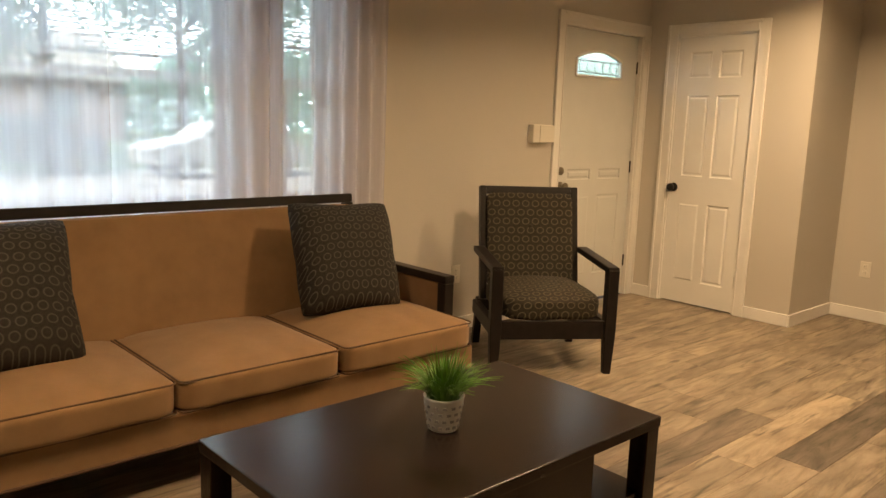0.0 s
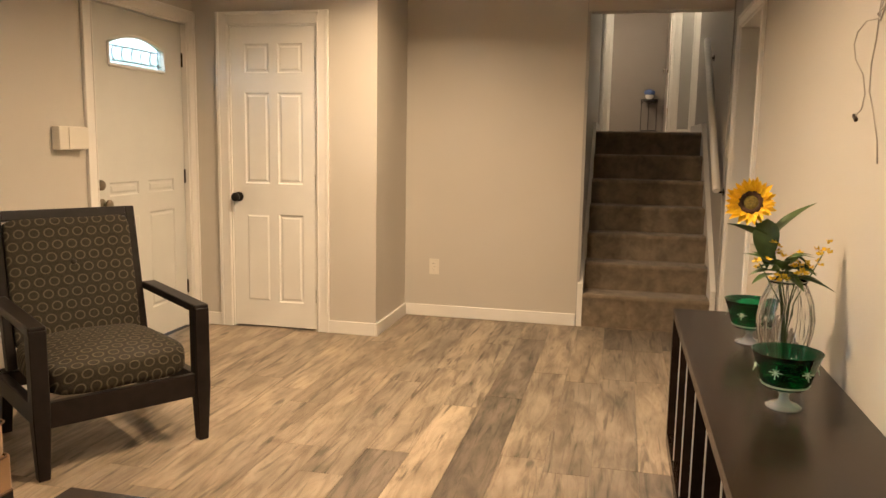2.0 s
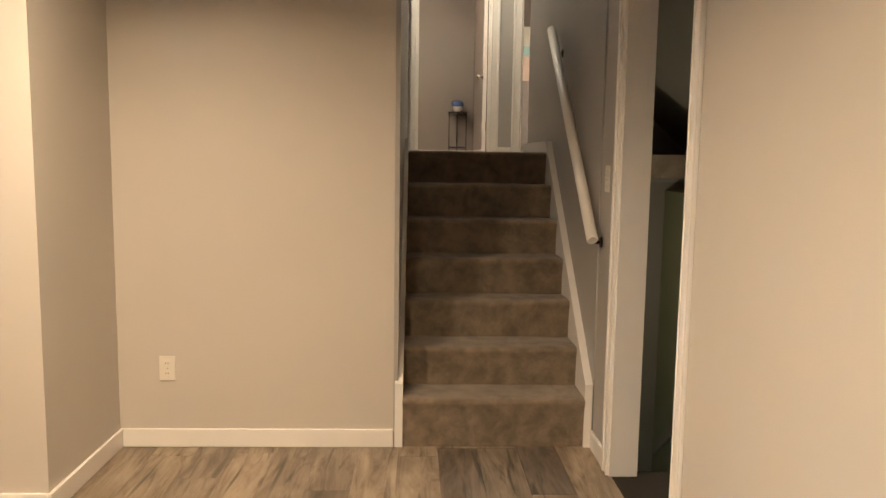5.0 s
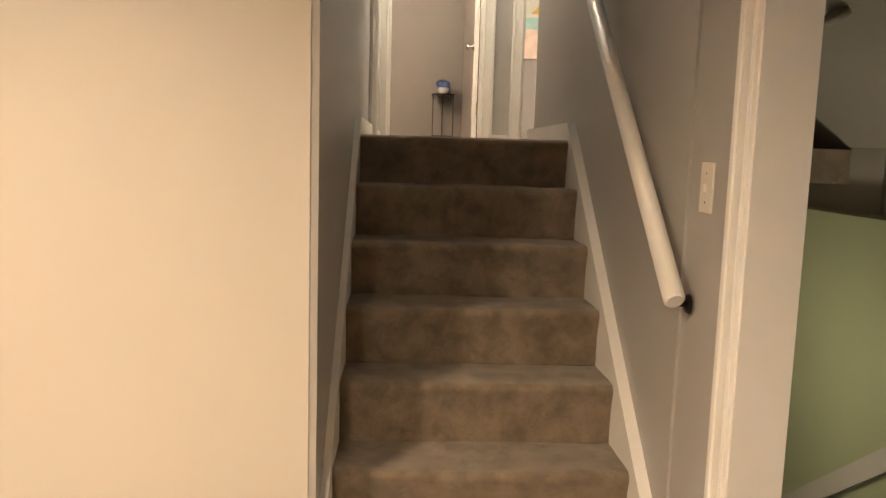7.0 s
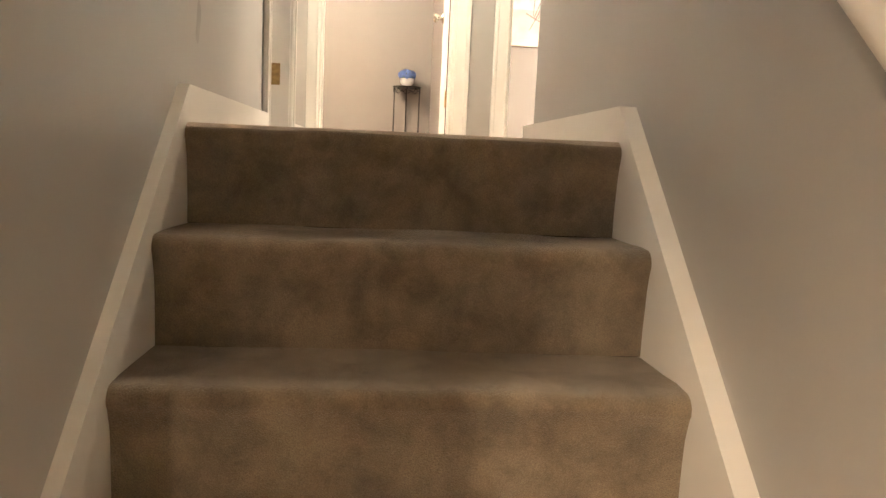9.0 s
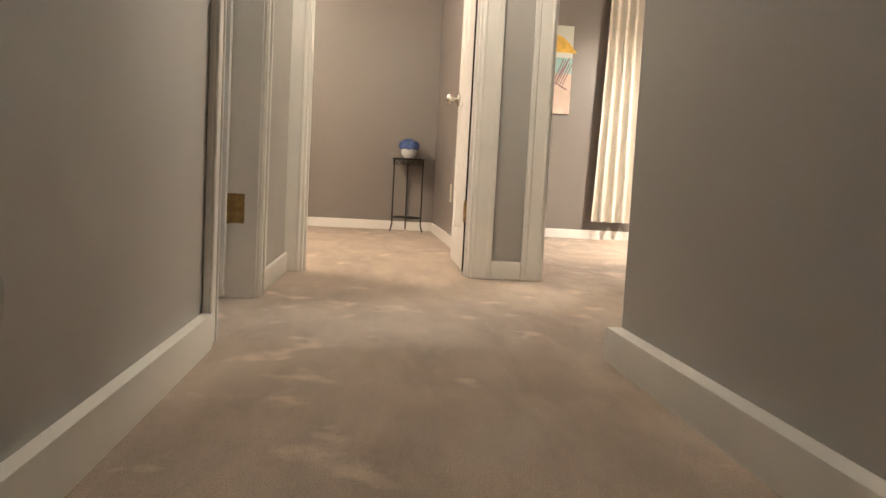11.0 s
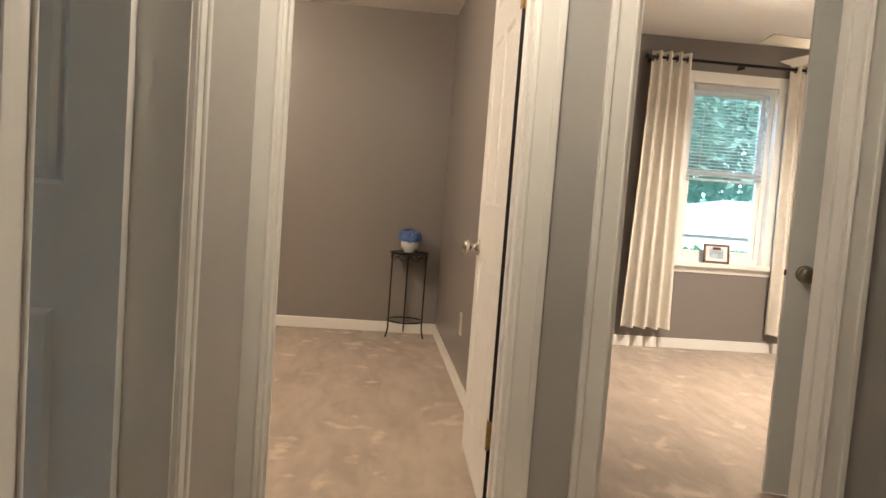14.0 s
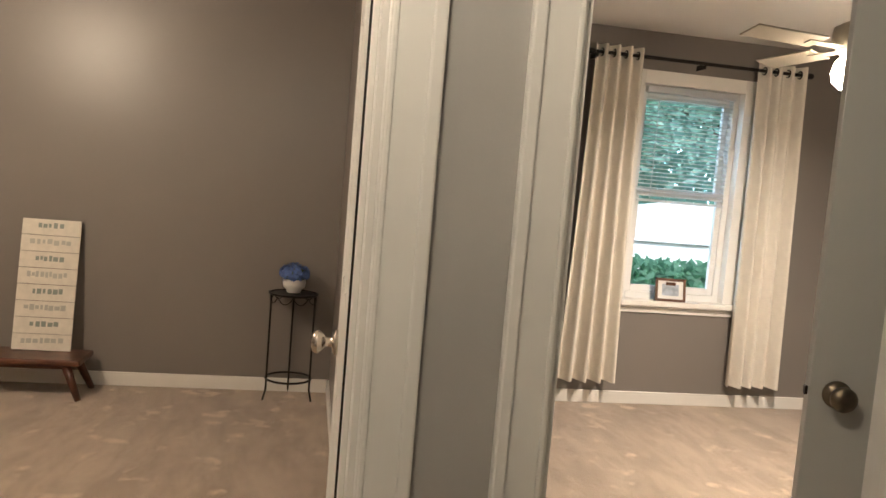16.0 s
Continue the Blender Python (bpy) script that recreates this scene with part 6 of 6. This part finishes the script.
def car(x, y, z, mat, label):
    o = thing("car", pose(x, y, z), label, "car", "parked cars")
    prof = [(-2.15, 0.35), (-2.2, 0.75), (-1.5, 0.92), (-0.95, 1.02), (-0.45, 1.42), (0.75, 1.46), (1.35, 1.05), (2.05, 0.95), (2.2, 0.6), (2.15, 0.32)]
    b = bmesh.new()
    sides = [[b.verts.new((px, s * (0.86 if pz < 1.1 else 0.70), pz)) for px, pz in prof] for s in (-1, 1)]
    b.faces.new(sides[0])
    b.faces.new(sides[1][::-1])
    for k in range(len(prof)):
        j = (k + 1) % len(prof)
        b.faces.new((sides[0][k], sides[1][k], sides[1][j], sides[0][j]))
    bmesh.ops.recalc_face_normals(b, faces=b.faces[:])
    bmesh.ops.bevel(b, geom=b.edges[:], offset=0.05, segments=2, affect="EDGES")
    part("body", b, mat, o, smooth=False)
    for s in (-1, 1):
        gw = bmesh.new()
        gw.faces.new([gw.verts.new((px, s * py, pz)) for px, py, pz in ((-0.85, 0.87, 1.05), (1.2, 0.87, 1.05), (0.72, 0.735, 1.38), (-0.40, 0.735, 1.36))])
        part("side_window", gw, CARGLASS, o)
        for wx in (-1.35, 1.35):
            w = part("wheel", lathe([(0, -0.1), (0.2, -0.1), (0.31, -0.09), (0.33, 0), (0.31, 0.09), (0.2, 0.1), (0, 0.1)], 20), TYRE, o, at=pose(wx, s * 0.78, 0.33, 90))
            part("rim", lathe([(0, -0.105), (0.19, -0.105), (0.19, 0.105), (0, 0.105)], 14), NICKEL, w)
    return o


car(-7.5, 17.6, -0.30, CARS[1], "white car parked at the kerb")
car(9.4, 19.3, -0.30, CARS[0], "silver car parked at the kerb")
car(4.6, 20.9, -0.30, CARS[2], "dark car parked across the street")
car(-1.4, 20.9, -0.30, CARS[1], "white car parked across the street")

# ---- living room planks ----


def plank_material(name, base, dark, seed):
    m = material(name, base, 0.42, vary=0.1, scale=3, spec=0.4)
    b, nt = principled(m)
    tc = nt.nodes["Texture Coordinate"]
    info = nt.nodes.new("ShaderNodeObjectInfo")
    add = nt.nodes.new("ShaderNodeVectorMath")
    add.operation = "MULTIPLY_ADD"
    comb = nt.nodes.new("ShaderNodeCombineXYZ")
    mul = nt.nodes.new("ShaderNodeMath")
    mul.operation = "MULTIPLY"
    mul.inputs[1].default_value = 37.0 + seed
    nt.links.new(info.outputs["Random"], mul.inputs[0])
    nt.links.new(mul.outputs[0], comb.inputs[0])
    nt.links.new(mul.outputs[0], comb.inputs[1])
    add.inputs[1].default_value = (1.1, 6.5, 1.0)
    nt.links.new(tc.outputs["Object"], add.inputs[0])
    nt.links.new(comb.outputs[0], add.inputs[2])
    grain = nt.nodes.new("ShaderNodeTexNoise")
    grain.inputs["Scale"].default_value, grain.inputs["Detail"].default_value, grain.inputs["Roughness"].default_value, grain.inputs["Distortion"].default_value = 1.9, 9, 0.68, 1.5
    nt.links.new(add.outputs[0], grain.inputs["Vector"])
    r = nt.nodes.new("ShaderNodeValToRGB")
    e = r.color_ramp.elements
    e[0].position, e[0].color = 0.26, (*[c * 0.45 for c in dark], 1)
    e[1].position, e[1].color = 0.72, (*base, 1)
    k = e.new(0.40)
    k.color = (*dark, 1)
    k = e.new(0.55)
    k.color = (*[(a * 2 + c) / 3 for a, c in zip(base, dark)], 1)
    nt.links.new(grain.outputs["Fac"], r.inputs["Fac"])
    add2 = nt.nodes.new("ShaderNodeVectorMath")
    add2.operation = "MULTIPLY_ADD"
    add2.inputs[1].default_value = (1.3, 15.0, 1.0)
    nt.links.new(tc.outputs["Object"], add2.inputs[0])
    nt.links.new(comb.outputs[0], add2.inputs[2])
    streak = nt.nodes.new("ShaderNodeTexNoise")
    streak.inputs["Scale"].default_value, streak.inputs["Detail"].default_value, streak.inputs["Distortion"].default_value = 1.5, 7, 1.3
    nt.links.new(add2.outputs[0], streak.inputs["Vector"])
    sr = nt.nodes.new("ShaderNodeMapRange")
    sr.inputs["From Min"].default_value, sr.inputs["From Max"].default_value = 0.30, 0.45
    sr.inputs["To Min"].default_value, sr.inputs["To Max"].default_value = 0.42, 1.06
    nt.links.new(streak.outputs["Fac"], sr.inputs["Value"])
    worn = nt.nodes.new("ShaderNodeMixRGB")
    worn.blend_type, worn.inputs["Fac"].default_value = "MULTIPLY", 1.0
    nt.links.new(r.outputs["Color"], worn.inputs["Color1"])
    nt.links.new(sr.outputs["Result"], worn.inputs["Color2"])
    cloud = nt.nodes.new("ShaderNodeTexNoise")
    cloud.inputs["Scale"].default_value, cloud.inputs["Detail"].default_value, cloud.inputs["Distortion"].default_value = 1.0, 4, 0.6
    add3 = nt.nodes.new("ShaderNodeVectorMath")
    add3.operation = "MULTIPLY_ADD"
    add3.inputs[1].default_value = (2.6, 8.0, 1.0)
    nt.links.new(tc.outputs["Object"], add3.inputs[0])
    nt.links.new(comb.outputs[0], add3.inputs[2])
    nt.links.new(add3.outputs[0], cloud.inputs["Vector"])
    cr_ = nt.nodes.new("ShaderNodeMapRange")
    cr_.inputs["From Min"].default_value, cr_.inputs["From Max"].default_value = 0.36, 0.64
    cr_.inputs["To Min"].default_value, cr_.inputs["To Max"].default_value = 0.72, 1.18
    nt.links.new(cloud.outputs["Fac"], cr_.inputs["Value"])
    smoky = nt.nodes.new("ShaderNodeMixRGB")
    smoky.blend_type, smoky.inputs["Fac"].default_value = "MULTIPLY", 1.0
    nt.links.new(worn.outputs["Color"], smoky.inputs["Color1"])
    nt.links.new(cr_.outputs["Result"], smoky.inputs["Color2"])
    tone = nt.nodes.new("ShaderNodeMapRange")
    tone.inputs["To Min"].default_value, tone.inputs["To Max"].default_value = 0.88, 1.08
    nt.links.new(info.outputs["Random"], tone.inputs["Value"])
    mx = nt.nodes.new("ShaderNodeMixRGB")
    mx.blend_type, mx.inputs["Fac"].default_value = "MULTIPLY", 1.0
    nt.links.new(smoky.outputs["Color"], mx.inputs["Color1"])
    nt.links.new(tone.outputs["Result"], mx.inputs["Color2"])
    nt.links.new(mx.outputs["Color"], b.inputs["Base Color"])
    bp = nt.nodes.new("ShaderNodeBump")
    bp.inputs["Strength"].default_value, bp.inputs["Distance"].default_value = 0.25, 0.002
    nt.links.new(grain.outputs["Fac"], bp.inputs["Height"])
    nt.links.new(bp.outputs["Normal"], b.inputs["Normal"])
    return m


TONES = [plank_material("pale_oak_plank", (0.40, 0.325, 0.24), (0.265, 0.205, 0.145), 1), plank_material("mid_oak_plank", (0.345, 0.28, 0.21), (0.22, 0.17, 0.122), 2),
         plank_material("grey_oak_plank", (0.30, 0.245, 0.187), (0.185, 0.145, 0.106), 3), plank_material("dark_oak_plank", (0.19, 0.155, 0.122), (0.11, 0.086, 0.065), 4)]
living_floor = bpy.data.objects["floor_living"]
PW, PL = 0.188, 1.22
cache = {}


def plank_mesh(length, width, tone):
    key = (round(length, 3), round(width, 3), tone)
    if key not in cache:
        bm = bmesh.new()
        c = 0.0010
        lo = [bm.verts.new((x, y, -0.003)) for x, y in ((0, 0), (length, 0), (length, width), (0, width))]
        hi = [bm.verts.new((x, y, 0)) for x, y in ((c, c), (length - c, c), (length - c, width - c), (c, width - c))]
        bm.faces.new(hi)
        for k in range(4):
            bm.faces.new((lo[k], lo[(k + 1) % 4], hi[(k + 1) % 4], hi[k]))
        cache[key] = mesh_of(bm, "plank", TONES[tone])
    return cache[key]


rp = random.Random(17)
for row in range(19):
    y0 = -0.008 + PW * row
    y1 = min(y0 + PW, YW + 0.01)
    start = {7: 4.10, 6: 3.07, 2: 5.975, 3: 5.975}.get(row, None)
    first = -2.6 - rp.uniform(0, PL)
    if start is not None:
        first = start - PL * math.ceil((start + 2.6) / PL)
    x = first
    while x < 6.13:
        a, b = max(x, -2.6), min(x + PL, 6.14)
        if row in (2, 3) and abs(x + PL - 5.975) < 0.02:
            cuts = [(a, 5.41), (5.41, b)]
        else:
            cuts = [(a, b)]
        for p, q2 in cuts:
            if q2 - p < 0.02:
                continue
            tone = rp.choices((0, 1, 2, 3), (0.32, 0.42, 0.21, 0.05))[0]
            if row in (2, 3) and abs(p - 5.41) < 0.01:
                tone = row
            if row == 6 and 3.0 < p < 4.4:
                tone = 3
            if row == 7 and abs(p - 4.10) < 0.02:
                tone = 2
            if row == 7 and abs(q2 - 4.10) < 0.02:
                tone = 0
            pl = new("plank", plank_mesh(q2 - p, y1 - y0, tone))
            pl.parent = living_floor
            pl.matrix_basis = pose(p, y0, 0)
        x += PL
